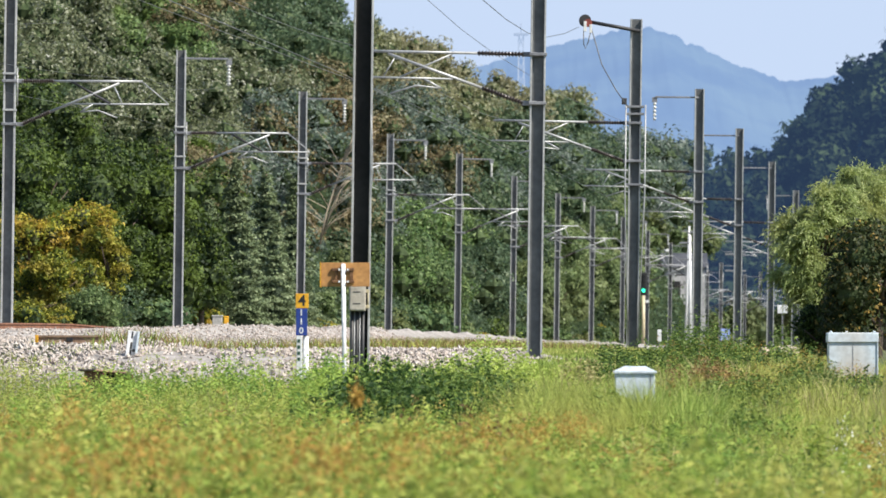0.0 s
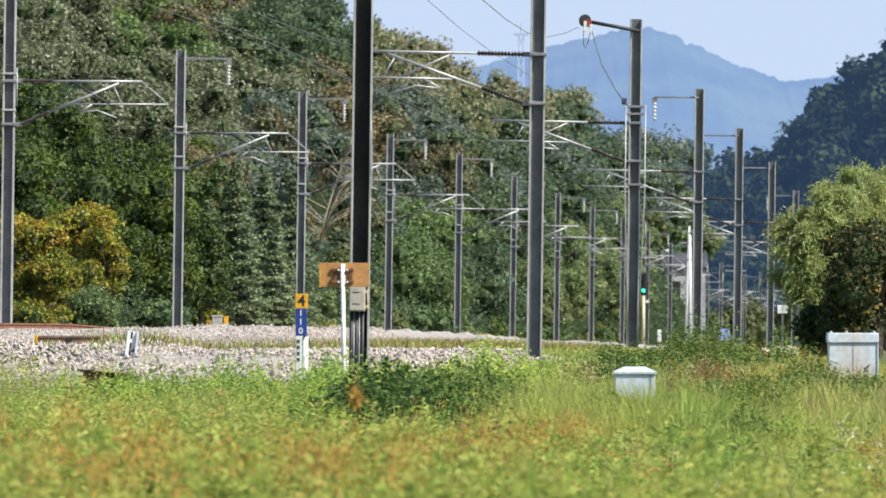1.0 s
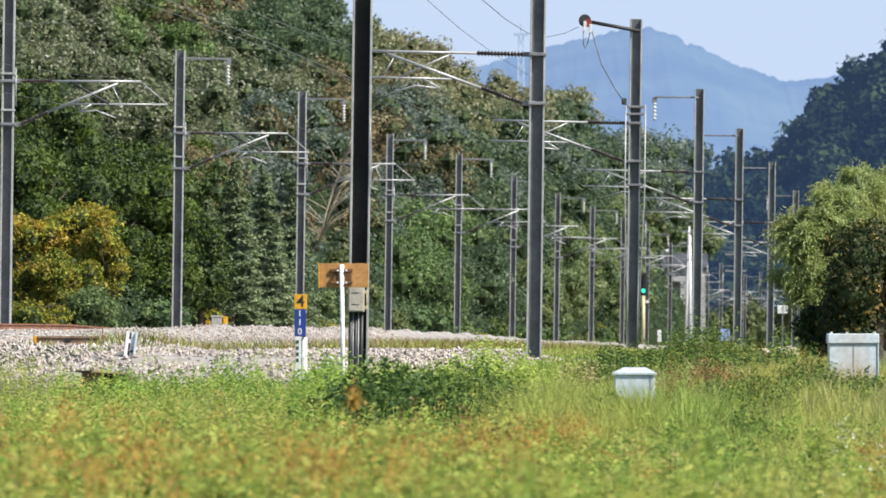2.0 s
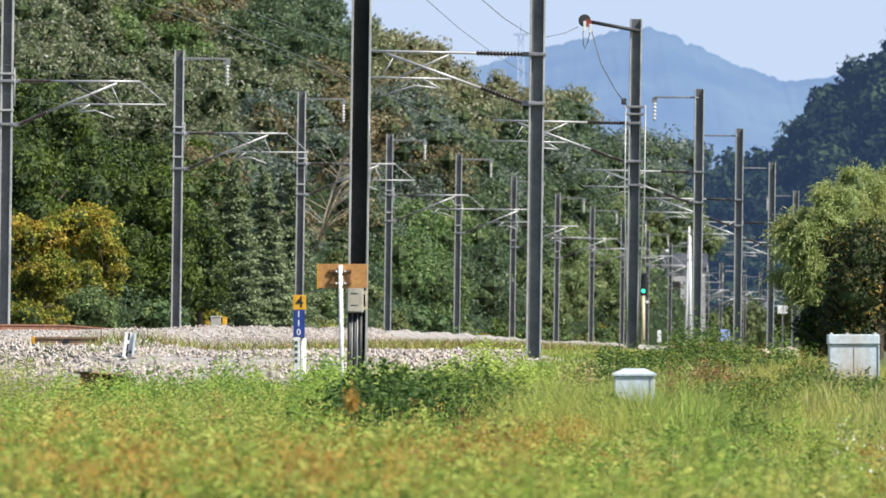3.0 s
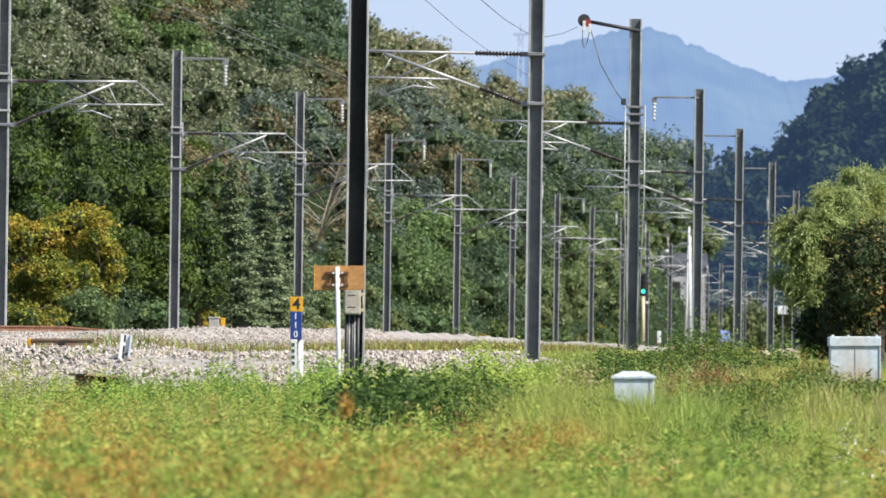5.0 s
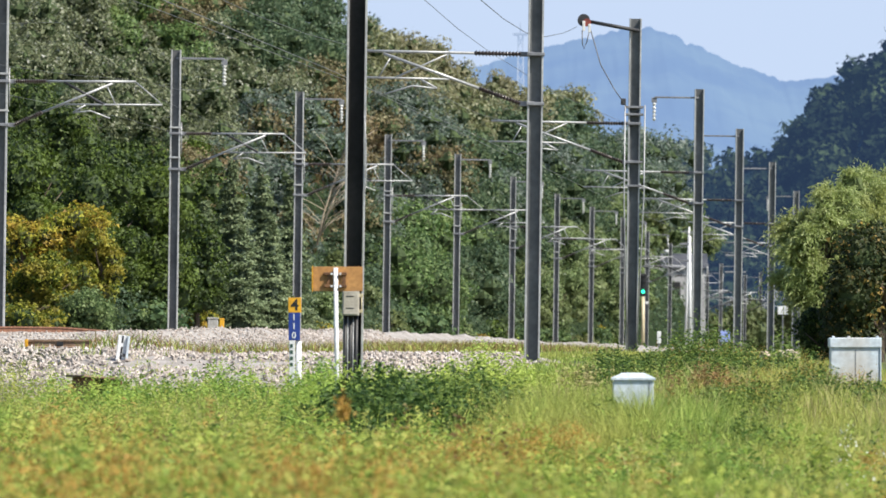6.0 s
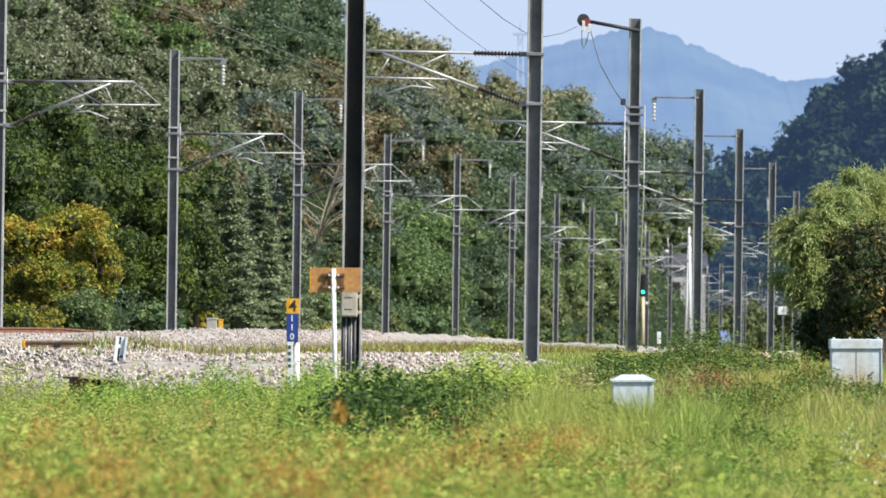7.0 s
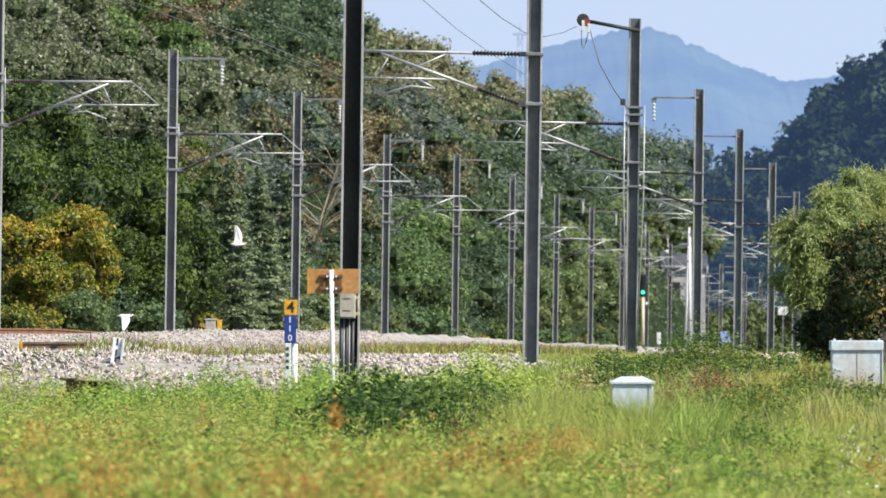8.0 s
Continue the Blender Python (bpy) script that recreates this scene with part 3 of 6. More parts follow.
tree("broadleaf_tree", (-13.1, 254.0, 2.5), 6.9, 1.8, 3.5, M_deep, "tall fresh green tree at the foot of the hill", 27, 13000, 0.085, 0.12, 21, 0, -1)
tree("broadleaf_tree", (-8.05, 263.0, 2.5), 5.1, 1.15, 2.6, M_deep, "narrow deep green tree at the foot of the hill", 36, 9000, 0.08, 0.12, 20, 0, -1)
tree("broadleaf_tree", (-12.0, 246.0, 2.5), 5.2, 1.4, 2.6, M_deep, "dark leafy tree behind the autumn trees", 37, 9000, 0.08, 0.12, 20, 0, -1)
tree("broadleaf_tree", (-1.04, 374.1, 2.5), 5.9, 1.7, 3.0, M_shrub, "rounded bright green tree behind the masts", 24, 12000, 0.09, 0.12, 16, 0, -1)
tree("broadleaf_tree", (-2.3, 366.0, 2.5), 4.2, 1.1, 2.2, M_shrub, "small bright green tree behind the masts", 38, 8000, 0.09, 0.12, 13, 0, -1)
tree("broadleaf_tree", (0.1, 380.0, 2.5), 4.4, 1.2, 2.3, M_shrub, "leaning bright green tree behind the masts", 39, 8000, 0.09, 0.12, 13, 0, -1)
tree("broadleaf_tree", (1.97, 417.6, 2.5), 5.966, 2.237, 3.132, M_forest2, "dark green tree behind the masts", 30, 10500, 0.112, 0.12, 16, 0, -1)
tree("broadleaf_tree", (5.91, 469.8, 2.5), 6.4, 2.2, 3.3, M_ffresh, "light green tree behind the masts", 31, 10000, 0.110, 0.12, 16, 0, -1)
tree("brownish_tree", (9.75, 178.3, 1.7), 3.75, 1.3, 1.9, M_browntree, "dark tree with browning leaf tips beside the willow", 26, 16000, 0.06, 0.14, 15, 0, -1)
tree("brownish_tree", (8.62, 179.5, 1.7), 1.75, 0.75, 0.9, M_deep, "low dark bushy tree beside the willow", 33, 6000, 0.05, 0.08, 12, 0, -1)


# conifer cores, their colour set for shade between the boughs
M_innerpine = plain("inner_conifer_shade", (0.04, 0.062, 0.034), (0.075, 0.105, 0.058), 2.5, 0.9, 0, 0.8)


def conifer(at, height, radius, seed):
    """A conifer: a straight trunk and whorls of drooping boughs of flat sprays."""
    rng = np.random.default_rng(seed)
    t = thing("conifer_tree", at, "grey-green conifer with tiers of drooping boughs", "tree", "conifers at the foot of the hill")
    part("trunk", rod([(0, 0, -0.4), (0.03, 0, height * 0.5), (0, 0, height * 0.96)], 0.13, 8, 0.03), M_bark, t)
    leaves, cores = [], []
    for k in range(int(height * 38)):
        h = 0.06 + 0.92 * rng.random()
        r = radius * (1 - h) ** 0.75 * rng.uniform(0.65, 1.2)
        a = rng.uniform(0, math.tau)
        n = int(70 * (0.4 + r / radius))
        d = rng.random(n) ** 0.65 * r
        w = rng.normal(0, 0.15, n) * (0.4 + d)
        x, y = d * math.cos(a) - w * math.sin(a), d * math.sin(a) + w * math.cos(a)
        z = height * h + rng.uniform(-0.05, 0.3) * d - 0.3 * d * d / max(r, 0.3) + rng.normal(0, 0.03, n)
        leaves.append(np.stack((x, y, z), -1))
    cores = [(0, 0, height * h) for h in np.linspace(0.1, 0.92, 18)]
    c = np.concatenate(leaves)
    o = rng.normal(0, 0.3, c.shape) + np.array((0, 0, 1.0)) + c * np.array((0.5, 0.5, 0)) / radius
    part_mesh("crown", tri_mesh("crown", leaf_tris(rng, c, o / np.linalg.norm(o, axis=1, keepdims=True), 0.066, 0.3), M_conifer), t)
    q = np.array(cores)
    core = core_blobs(rng, q, radius * 0.36 * (1 - q[:, 2] / height) ** 0.75 + 0.05)
    part_mesh("crown_shade", tri_mesh("crown_shade", core, M_innerpine), t, "dark core standing in for shade between the boughs")


for k, (x, y, h, r) in enumerate(((-7.1, 273.0, 6.6, 1.35), (-6.2, 279.0, 6.4, 1.45), (-7.85, 268.0, 5.1, 1.1), (-5.3, 284.0, 6.2, 1.3), (-6.6, 266.0, 4.2, 1.1), (-5.7, 271.0, 4.5, 1.0))):
    conifer((x, y, 2.5), h, r, 60 + k)


def willow(at, height, rx, rz, seed, lumps, label):
    """A willow: boughs that end in sheaves of fine shoots, rising and then hanging."""
    rng = np.random.default_rng(seed)
    t = thing("willow_tree", at, label, "tree")
    cz = height - rz
    bm = bmesh.new()
    add_rod(bm, [(0, 0, -0.3), (0.06, 0, cz * 0.5), (0.1, 0, cz)], 0.16, 8, 0.09)
    d = rng.normal(0, 1, (lumps, 3))
    d /= np.linalg.norm(d, axis=1, keepdims=True)
    d[:, 1] = -np.abs(d[:, 1]) * np.where(rng.random(lumps) < 0.7, 1, -1)
    c = d * np.array((rx, rx, rz)) * rng.uniform(0.45, 0.85, (lumps, 1)) + np.array((0, 0, cz))
    for q in c[::4]:
        add_rod(bm, [(0.08, 0, cz * 0.8), (q[0] * 0.5, q[1] * 0.5, (cz + q[2]) / 2), tuple(q)], 0.06, 6, 0.015)
    part("trunk", bm, M_bark, t)
    quads = []
    for q, dd in zip(c, d):
        n, m = 88, 7
        out = rng.normal(0, 0.62, (n, 3)) + dd * np.array((0.9, 0.9, 0.5)) + np.array((0, 0, 0.55))
        out /= np.linalg.norm(out, axis=1, keepdims=True)
        ln = rng.uniform(0.25, 1.0, (n, 1, 1)) * rx * 0.38
        s = np.linspace(0.15, 1.0, m)[None, :, None]
        p = q + rng.normal(0, 0.1, (n, 1, 3)) + out[:, None] * s * ln + np.array((0, 0, -0.6)) * ln * s ** 2.2
        p = p + rng.normal(0, 0.025, p.shape)
        tang = out[:, None] + np.array((0, 0, -1.3)) * s ** 1.2 + rng.normal(0, 0.6, p.shape)
        tang = (tang / np.linalg.norm(tang, axis=2, keepdims=True)).reshape(-1, 3)
        p = p.reshape(-1, 3)
        side = np.cross(tang, rng.normal(0, 1, p.shape))
        side /= np.linalg.norm(side, axis=1, keepdims=True)
        k = rng.uniform(0.04, 0.1, (len(p), 1))
        quads.append(np.stack((p - tang * k, p + side * 0.016, p + tang * k, p - side * 0.016), 1).reshape(-1, 3))
    core = core_blobs(rng, c * np.array((0.85, 0.85, 1)) - np.array((0, 0, 0.15)), rng.uniform(0.16, 0.26, lumps) * rx)
    part_mesh("crown_shade", tri_mesh("crown_shade", core, M_innerwillow), t, "core tinted for the shade inside the crown")
    v = np.concatenate(quads)
    part_mesh("crown", mesh_from("crown", v, np.arange(len(v)).reshape(-1, 4), M_willow), t)


# willow cores, toned down to stand for shade within the crown
M_innerwillow = plain("inner_willow_shade", (0.06, 0.085, 0.022), (0.11, 0.14, 0.04), 2.0, 0.9, 0, 0.8)
willow((9.85, 207.0, 1.8), 5.0, 1.5, 1.75, 25, 56, "pale green willow in full leaf beside the line")
willow((10.95, 213.0, 1.8), 5.75, 1.55, 2.2, 34, 54, "tall pale green willow in full leaf behind its neighbour")
willow((12.55, 227.0, 1.8), 6.3, 1.75, 2.8, 35, 44, "broad pale green willow behind the dark tree")


def dead_tree(at):
    """A bare fallen tree, its pale limbs fanned out."""
    rng = np.random.default_rng(8)
    t = thing("dead_tree", at, "bare bleached fallen tree at the foot of the hill", "tree")
    part("trunk", rod([(0, 0, 0), (0.25, 0, 1.2), (0.7, 0, 2.6), (1.3, 0, 4.2)], 0.045, 7, 0.015), M_dead, t)
    for k in range(52):
        z = rng.uniform(0.2, 3.6)
        x = 0.3 * z * 0.9
        dx, dz = rng.uniform(0.4, 1.5), rng.uniform(0.3, 1.5)
        sgn = 1 if rng.random() < 0.75 else -1
        part("limb", rod([(x, 0, z), (x + sgn * dx * 0.5, -0.1, z + dz * 0.6), (x + sgn * dx, -0.2, z + dz)], 0.017, 5, 0.006), M_dead, t)


M_dead = plain("bleached_wood", (0.34, 0.27, 0.19), (0.5, 0.42, 0.32), 3.0, 0.9)
dead_tree((-4.72, 306.2, 6.59))


def shrubs():
    """Low growth along the foot of the hill."""
    rng = np.random.default_rng(77)
    kinds = []
    for k, m in enumerate((M_shrub, M_forest, M_deep, M_yellow)):
        sh = thing("shrub", (0, 0, 0), ("fresh green", "olive green", "dark green", "yellowing")[k] + " shrub beside the track", "shrub", "shrubs along the track")
        bm = bmesh.new()
        for j in range(5):
            a = rng.uniform(0, math.tau)
            add_rod(bm, [(0, 0, -0.1), (math.cos(a) * 0.3, math.sin(a) * 0.3, 0.6), (math.cos(a) * 0.6, math.sin(a) * 0.6, 1.1)], 0.03, 5, 0.01)
        part("stems", bm, M_bark, sh)
        c, o, core = crown_points(rng, 1500, 1.05, 0.85, 14, -1, 0.34)
        c[:, 2] = np.maximum(c[:, 2] + 0.75, 0.02)
        core[:, 2] = np.maximum(core[:, 2] + 0.75, 0.0)
        part_mesh("crown_shade", tri_mesh("crown_shade", core, M_inner), sh, "dark core standing in for shade in the crown")
        part_mesh("crown", tri_mesh("crown", leaf_tris(rng, c, o, 0.085), m), sh)
        kinds.append(sh)
    spots = []
    for y in np.linspace(196, 560, 34):
        for row in range(2):
            x = line_at(LEFT_LINE, y) - rng.uniform(0.9, 2.2) - row * 1.6
            if y > 246:
                spots.append((x, y + rng.uniform(-4, 4), rng.uniform(0.8, 1.5)))
    for i, (x, y, k) in enumerate(spots):
        src = kinds[int(rng.choice(4, p=(0.4, 0.26, 0.2, 0.14)))]
        m = pose(x, y, 2.3, 0, 0, rng.uniform(0, 360))
        c = copy_thing(src, m)
        c.scale = (k, k, k * rng.uniform(0.8, 1.2))
    for sh, (x, y) in zip(kinds, ((-8.6, 230.0), (-5.4, 300.0), (1.0, 385.0), (6.0, 470.0))):
        sh.matrix_basis = pose(x - 2, y, 2.4)


shrubs()


# ---- catenary masts ----
def h_beam(w, d, t, z0, z1, material, edge, parent):
    """A broad-flanged beam, its web turned to the approaching trains."""
    # web shade and flange sunlight are put into the two colours
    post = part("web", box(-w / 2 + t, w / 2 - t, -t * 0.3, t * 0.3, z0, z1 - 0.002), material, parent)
    part("flange", box(-w / 2, -w / 2 + t, -d / 2, d / 2, z0, z1, 0.004), edge, parent, "galvanised flange in a sunlit tone")
    part("flange", box(w / 2 - t, w / 2, -d / 2, d / 2, z0, z1, 0.004), edge, parent, "galvanised flange in a sunlit tone")
    return post


def cantilever(parent, s, z_up, z_low, reach, brace=None, out=3.8):
    """The hinged bracket that carries the wires: s is +1 to the right, -1 to the left."""
    k = reach / 3.6
    a = (s * 0.3, 0, z_up)
    b = (s * 1.25 * k, 0, z_up + 0.01)
    e = (s * 3.75 * k, 0, z_up + 0.03)
    part("upper_insulator", sheds(a, b, 14, 0.07, 0.035), M_insul, parent, "dark ribbed insulator")
    part("upper_tube", rod([b, e], 0.03), M_tube, parent, "bare aluminium tube")
    c = (s * 0.3, 0, z_low)
    dd = (s * 1.15 * k, 0, z_low + (z_up - z_low) * 0.3)
    g = (s * 3.1 * k, 0, z_up - 0.02)
    part("lower_insulator", sheds(c, dd, 14, 0.07, 0.035), M_insul, parent, "dark ribbed insulator")
    part("diagonal_tube", rod([dd, g], 0.032), M_tube, parent, "bare aluminium tube")
    zr = z_up - 0.55
    part("register_tube", rod([(s * 1.75 * k, 0, zr), (s * out * k, 0, zr + 0.02)], 0.022), M_tube, parent, "bare aluminium tube")
    part("strut", rod([(s * 1.75 * k, 0, z_up), (s * 2.85 * k, 0, zr + 0.02)], 0.032 if brace else 0.02), brace or M_tube, parent)
    part("hanger", rod([(s * 2.95 * k, 0, z_up - 0.1), (s * 3.2 * k, 0, zr)], 0.014), M_tube, parent)
    part("steady_arm", rod([(s * 2.0 * k, 0, zr - 0.2), (s * 2.5 * k, 0, zr - 0.15), (s * 3.05 * k, 0, zr - 0.33)], 0.018), M_tube, parent)
    part("steady_bracket", rod([(s * 2.35 * k, 0, zr), (s * 2.0 * k, 0, zr - 0.2)], 0.022), M_tube, parent)
    for z in (z_up, z_low):
        bm = bmesh.new()
        add_box(bm, -0.19, 0.19, -0.19, 0.19, z - 0.035, z + 0.035, 0.01)
        add_box(bm, min(0, s * 0.34), max(0, s * 0.34), -0.05, 0.05, z - 0.05, z + 0.05, 0.01)
        part("bracket", bm, M_galv, parent)


def feeder_arm(parent, s, z, reach, n=6):
    part("top_arm", box(min(0, s * reach), max(0, s * reach), -0.05, 0.05, z - 0.06, z, 0.008), M_galv, parent)
    part("arm_plate", box(s * reach - 0.09, s * reach + 0.09, -0.02, 0.02, z - 0.22, z - 0.04, 0.008), M_galv, parent)
    part("feeder_insulator", sheds((s * reach, 0, z - 0.22), (s * reach, 0, z - 0.85), n, 0.075, 0.03), M_porc, parent, "white porcelain insulator string")


LEFT_TOP = 8.43
def left_mast(at, arm=True):
    m = thing("catenary_mast", at, "grey steel beam mast with overhead wire bracket beside the track", "mast", "masts of the farther track")
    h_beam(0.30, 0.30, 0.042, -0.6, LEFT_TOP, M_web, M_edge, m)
    cantilever(m, 1, 5.92, 4.85, 3.15, M_dark, 4.5)
    part("tie", rod([(3.28, 0, 5.94), (3.93, 0, 5.4)], 0.014), M_tube, m)
    if arm:
        feeder_arm(m, 1, LEFT_TOP - 0.22, 1.45)
    for z in (6.1, 5.2):
        part("band", box(-0.17, 0.17, -0.17, 0.17, z - 0.025, z + 0.025, 0.005), M_edge, m)
    part("stay_pipe", rod([(0.19, -0.05, 6.25), (0.2, -0.05, 5.3)], 0.016, 6), M_tube, m)
    return m


LEAN = 0.75


def leaning(x, y, z, top):
    """Base pose of a mast that leans a little, its head at x."""
    return pose(x - top * math.tan(radians(LEAN)), y, z, 0, LEAN, 0)


nearest = left_mast((LEFT_MASTS[0][1], LEFT_MASTS[0][0], 3.04), False)
nearest.matrix_basis = leaning(LEFT_MASTS[0][1], LEFT_MASTS[0][0], 3.04, 6.0)
first = left_mast((LEFT_MASTS[1][1], LEFT_MASTS[1][0], 3.04))
first.matrix_basis = leaning(LEFT_MASTS[1][1], LEFT_MASTS[1][0], 3.04, LEFT_TOP)
for y, x in LEFT_MASTS[2:]:
    copy_thing(first, leaning(x, y, 3.04, LEFT_TOP))


def right_mast(at, top):
    m = thing("catenary_mast", at, "dark grey steel beam mast with overhead wire bracket beside the track", "mast", "masts of the nearer track")
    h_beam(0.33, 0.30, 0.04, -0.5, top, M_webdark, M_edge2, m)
    cantilever(m, -1, 6.6, 5.55, 3.75)
    return m


plain_mast = right_mast((RIGHT_MASTS[0][1], RIGHT_MASTS[0][0], 2.0), 9.47)
plain_mast.matrix_basis = leaning(RIGHT_MASTS[0][1], RIGHT_MASTS[0][0], 2.0, 8.5)
with_arm = right_mast((RIGHT_MASTS[2][1], RIGHT_MASTS[2][0], 2.0), 9.47)
with_arm.matrix_basis = leaning(RIGHT_MASTS[2][1], RIGHT_MASTS[2][0], 2.0, 7.5)
feeder_arm(with_arm, -1, 9.2, 1.55, 5)
for y, x in RIGHT_MASTS[3:]:
    copy_thing(with_arm, leaning(x, y, 2.0, 7.5))
pulley_mast = copy_thing(plain_mast, leaning(RIGHT_MASTS[1][1], RIGHT_MASTS[1][0], 2.0, 8.5))
tagged(pulley_mast, "dark grey steel beam mast with a pulley arm and guy pipes")


def pulley_arm(m):
    part("pulley_arm", rod([(0.1, -0.2, 9.13), (-1.35, -0.2, 9.38)], 0.05), M_dark, m, "dark steel arm")
    pull = part("pulley", rod([(-1.42, -0.28, 9.4), (-1.42, -0.12, 9.4)], 0.17, 18), M_dark, m, "black pulley wheel")
    part("pulley_hub", rod([(-1.33, -0.3, 9.34), (-1.33, -0.1, 9.34)], 0.11, 14), M_red, pull, "rust red hub")
    part("clamp", box(-1.46, -1.38, -0.33, -0.27, 9.1, 9.38, 0.01), M_porc, m)
    part("clamp", box(-1.3, -1.23, -0.33, -0.27, 9.06, 9.3, 0.01), M_porc, m)
    part("cable_loop", rod([(-1.46, -0.3, 9.12), (-1.45, -0.3, 8.75), (-1.41, -0.3, 8.62), (-1.33, -0.3, 8.8), (-1.27, -0.3, 9.08)], 0.016, 6), M_wire, m)
    part("cable", rod([(-1.25, -0.3, 9.2), (-0.95, -0.3, 8.2), (-0.55, -0.3, 7.5), (-0.22, -0.3, 7.05)], 0.016, 6), M_wire, m)
    for x0, x1 in ((-0.26, -0.2), (0.28, 0.22)):
        part("guy_pipe", rod([(x0, -0.22, 7.1), (x0, -0.22, 4.6), (x1 * 0.55, -0.2, 0.0)], 0.022, 6), M_tube, m, "pale vertical pipe")
    for z in (7.05, 6.85, 5.55, 4.9):
        part("band", box(-0.24, 0.24, -0.21, 0.21, z - 0.03, z + 0.03, 0.006), M_galv, m)
    part("lever", box(-0.38, -0.24, -0.24, -0.18, 7.1, 7.28, 0.02), M_dark, m)


M_red = plain("rust_red_paint", (0.16, 0.03, 0.02), (0.26, 0.05, 0.035), 6.0, 0.6)
pulley_arm(pulley_mast)

# far masts in the bend of the line
for x, y in ((21.23, 678.6), (25.01, 748.2), (24.46, 696.0), (29.87, 783.0), (34.16, 852.6), (37.97, 870.0), (34.34, 765.6)):
    copy_thing(plain_mast if x > 33 else first, leaning(x, y, 2.4, 8.0))

big = thing("catenary_mast", (-1.26, 121.8, 1.5), "heavy steel beam mast coloured black for shade, with a junction box and conduits", "mast")
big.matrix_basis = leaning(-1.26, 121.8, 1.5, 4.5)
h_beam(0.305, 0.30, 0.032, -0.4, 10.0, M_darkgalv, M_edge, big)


# ---- weeds and grass ----
def blades(rng, roots, height, width, lean, segs=2):
    """Tapering bent blades of grass, one for each root: a quad and a tip."""
    n = len(roots)
    h = height * rng.uniform(0.5, 1.25, (n, 1))
    a = rng.uniform(0, math.tau, n)
    side = np.stack((np.cos(a), np.sin(a), np.zeros(n)), -1)
    w = width * rng.uniform(0.6, 1.3, (n, 1))
    tip = rng.normal(0, lean, (n, 3)) * h
    tip[:, 2] = 0
    up = np.array((0, 0, 1.0))
    v = np.empty((n, 5, 3))
    v[:, 0] = roots - side * w
    v[:, 1] = roots + side * w
    v[:, 2] = roots + side * w * 0.8 + tip * 0.35 + up * h * 0.55
    v[:, 3] = roots - side * w * 0.8 + tip * 0.35 + up * h * 0.55
    v[:, 4] = roots + tip + up * h
    i = np.arange(n)[:, None] * 5
    quads = np.concatenate((i, i + 1, i + 2, i + 3), 1)
    return v.reshape(-1, 3), i, quads


def swell(x, y):
    """How tall the growth stands, in soft lumps."""
    a = np.sin(x * 2.9 + 1.3 * np.sin(y * 0.33)) * np.sin(y * 0.41 + 0.8 * np.sin(x * 1.7))
    b = np.sin(x * 7.1 + y * 0.9) * np.sin(y * 1.3 - x * 3.3)
    return 1.0 + 0.28 * a + 0.16 * b


def tuft_mesh(name, rng, centres, per, height, width, material, spread=0.07):
    """Grass in tufts: blades fanning out of each centre."""
    n = len(centres)
    roots = np.repeat(centres, per, 0)
    out = rng.normal(0, 1, (n * per, 3)) * np.array((1, 1, 0))
    roots = roots + out * spread * 0.5
    th = np.repeat(height * rng.uniform(0.45, 1.3, n) * swell(centres[:, 0], centres[:, 1]), per)[:, None]
    h = th * rng.uniform(0.55, 1.1, (n * per, 1))
    lean = np.repeat(rng.normal(0, 0.1, (n, 3)) * np.array((1, 1, 0)), per, 0)
    tip = (out * 0.3 + lean) * h
    a = rng.uniform(0, math.tau, n * per)
    side = np.stack((np.cos(a), np.sin(a), np.zeros(n * per)), -1)
    w = width * rng.uniform(0.6, 1.3, (n * per, 1))
    up = np.array((0, 0, 1.0))
    v = np.empty((n * per, 5, 3))
    v[:, 0] = roots - side * w
    v[:, 1] = roots + side * w
    v[:, 2] = roots + side * w * 0.75 + tip * 0.4 + up * h * 0.6
    v[:, 3] = roots - side * w * 0.75 + tip * 0.4 + up * h * 0.6
    v[:, 4] = roots + tip + up * h * 0.97
    i = np.arange(n * per)[:, None] * 5
    tris = np.concatenate((np.concatenate((i, i + 1, i + 2), 1), np.concatenate((i, i + 2, i + 3), 1), np.concatenate((i + 3, i + 2, i + 4), 1)))
    return mesh_from(name, v.reshape(-1, 3), tris, material)


def blade_mesh(name, rng, roots, height, width, lean, material):
    v, i, q = blades(rng, roots, height, width, lean)
    tris = np.concatenate((np.concatenate((i, i + 1, i + 2), 1), np.concatenate((i, i + 2, i + 3), 1), np.concatenate((i + 3, i + 2, i + 4), 1)))
    return mesh_from(name, v, tris, material)


def field(rng, n, y0, y1, x_lo, x_hi, dens=None):
    """Random ground points between two depths, x given as a share of depth."""
    y = np.sqrt(rng.uniform(y0 ** 2, y1 ** 2, n))
    x = y * rng.uniform(x_lo, x_hi, n)
    if dens is not None:
        keep = rng.random(n) < dens(x, y)
        x, y = x[keep], y[keep]
    return np.stack((x, y, ground_z(x, y)), -1)


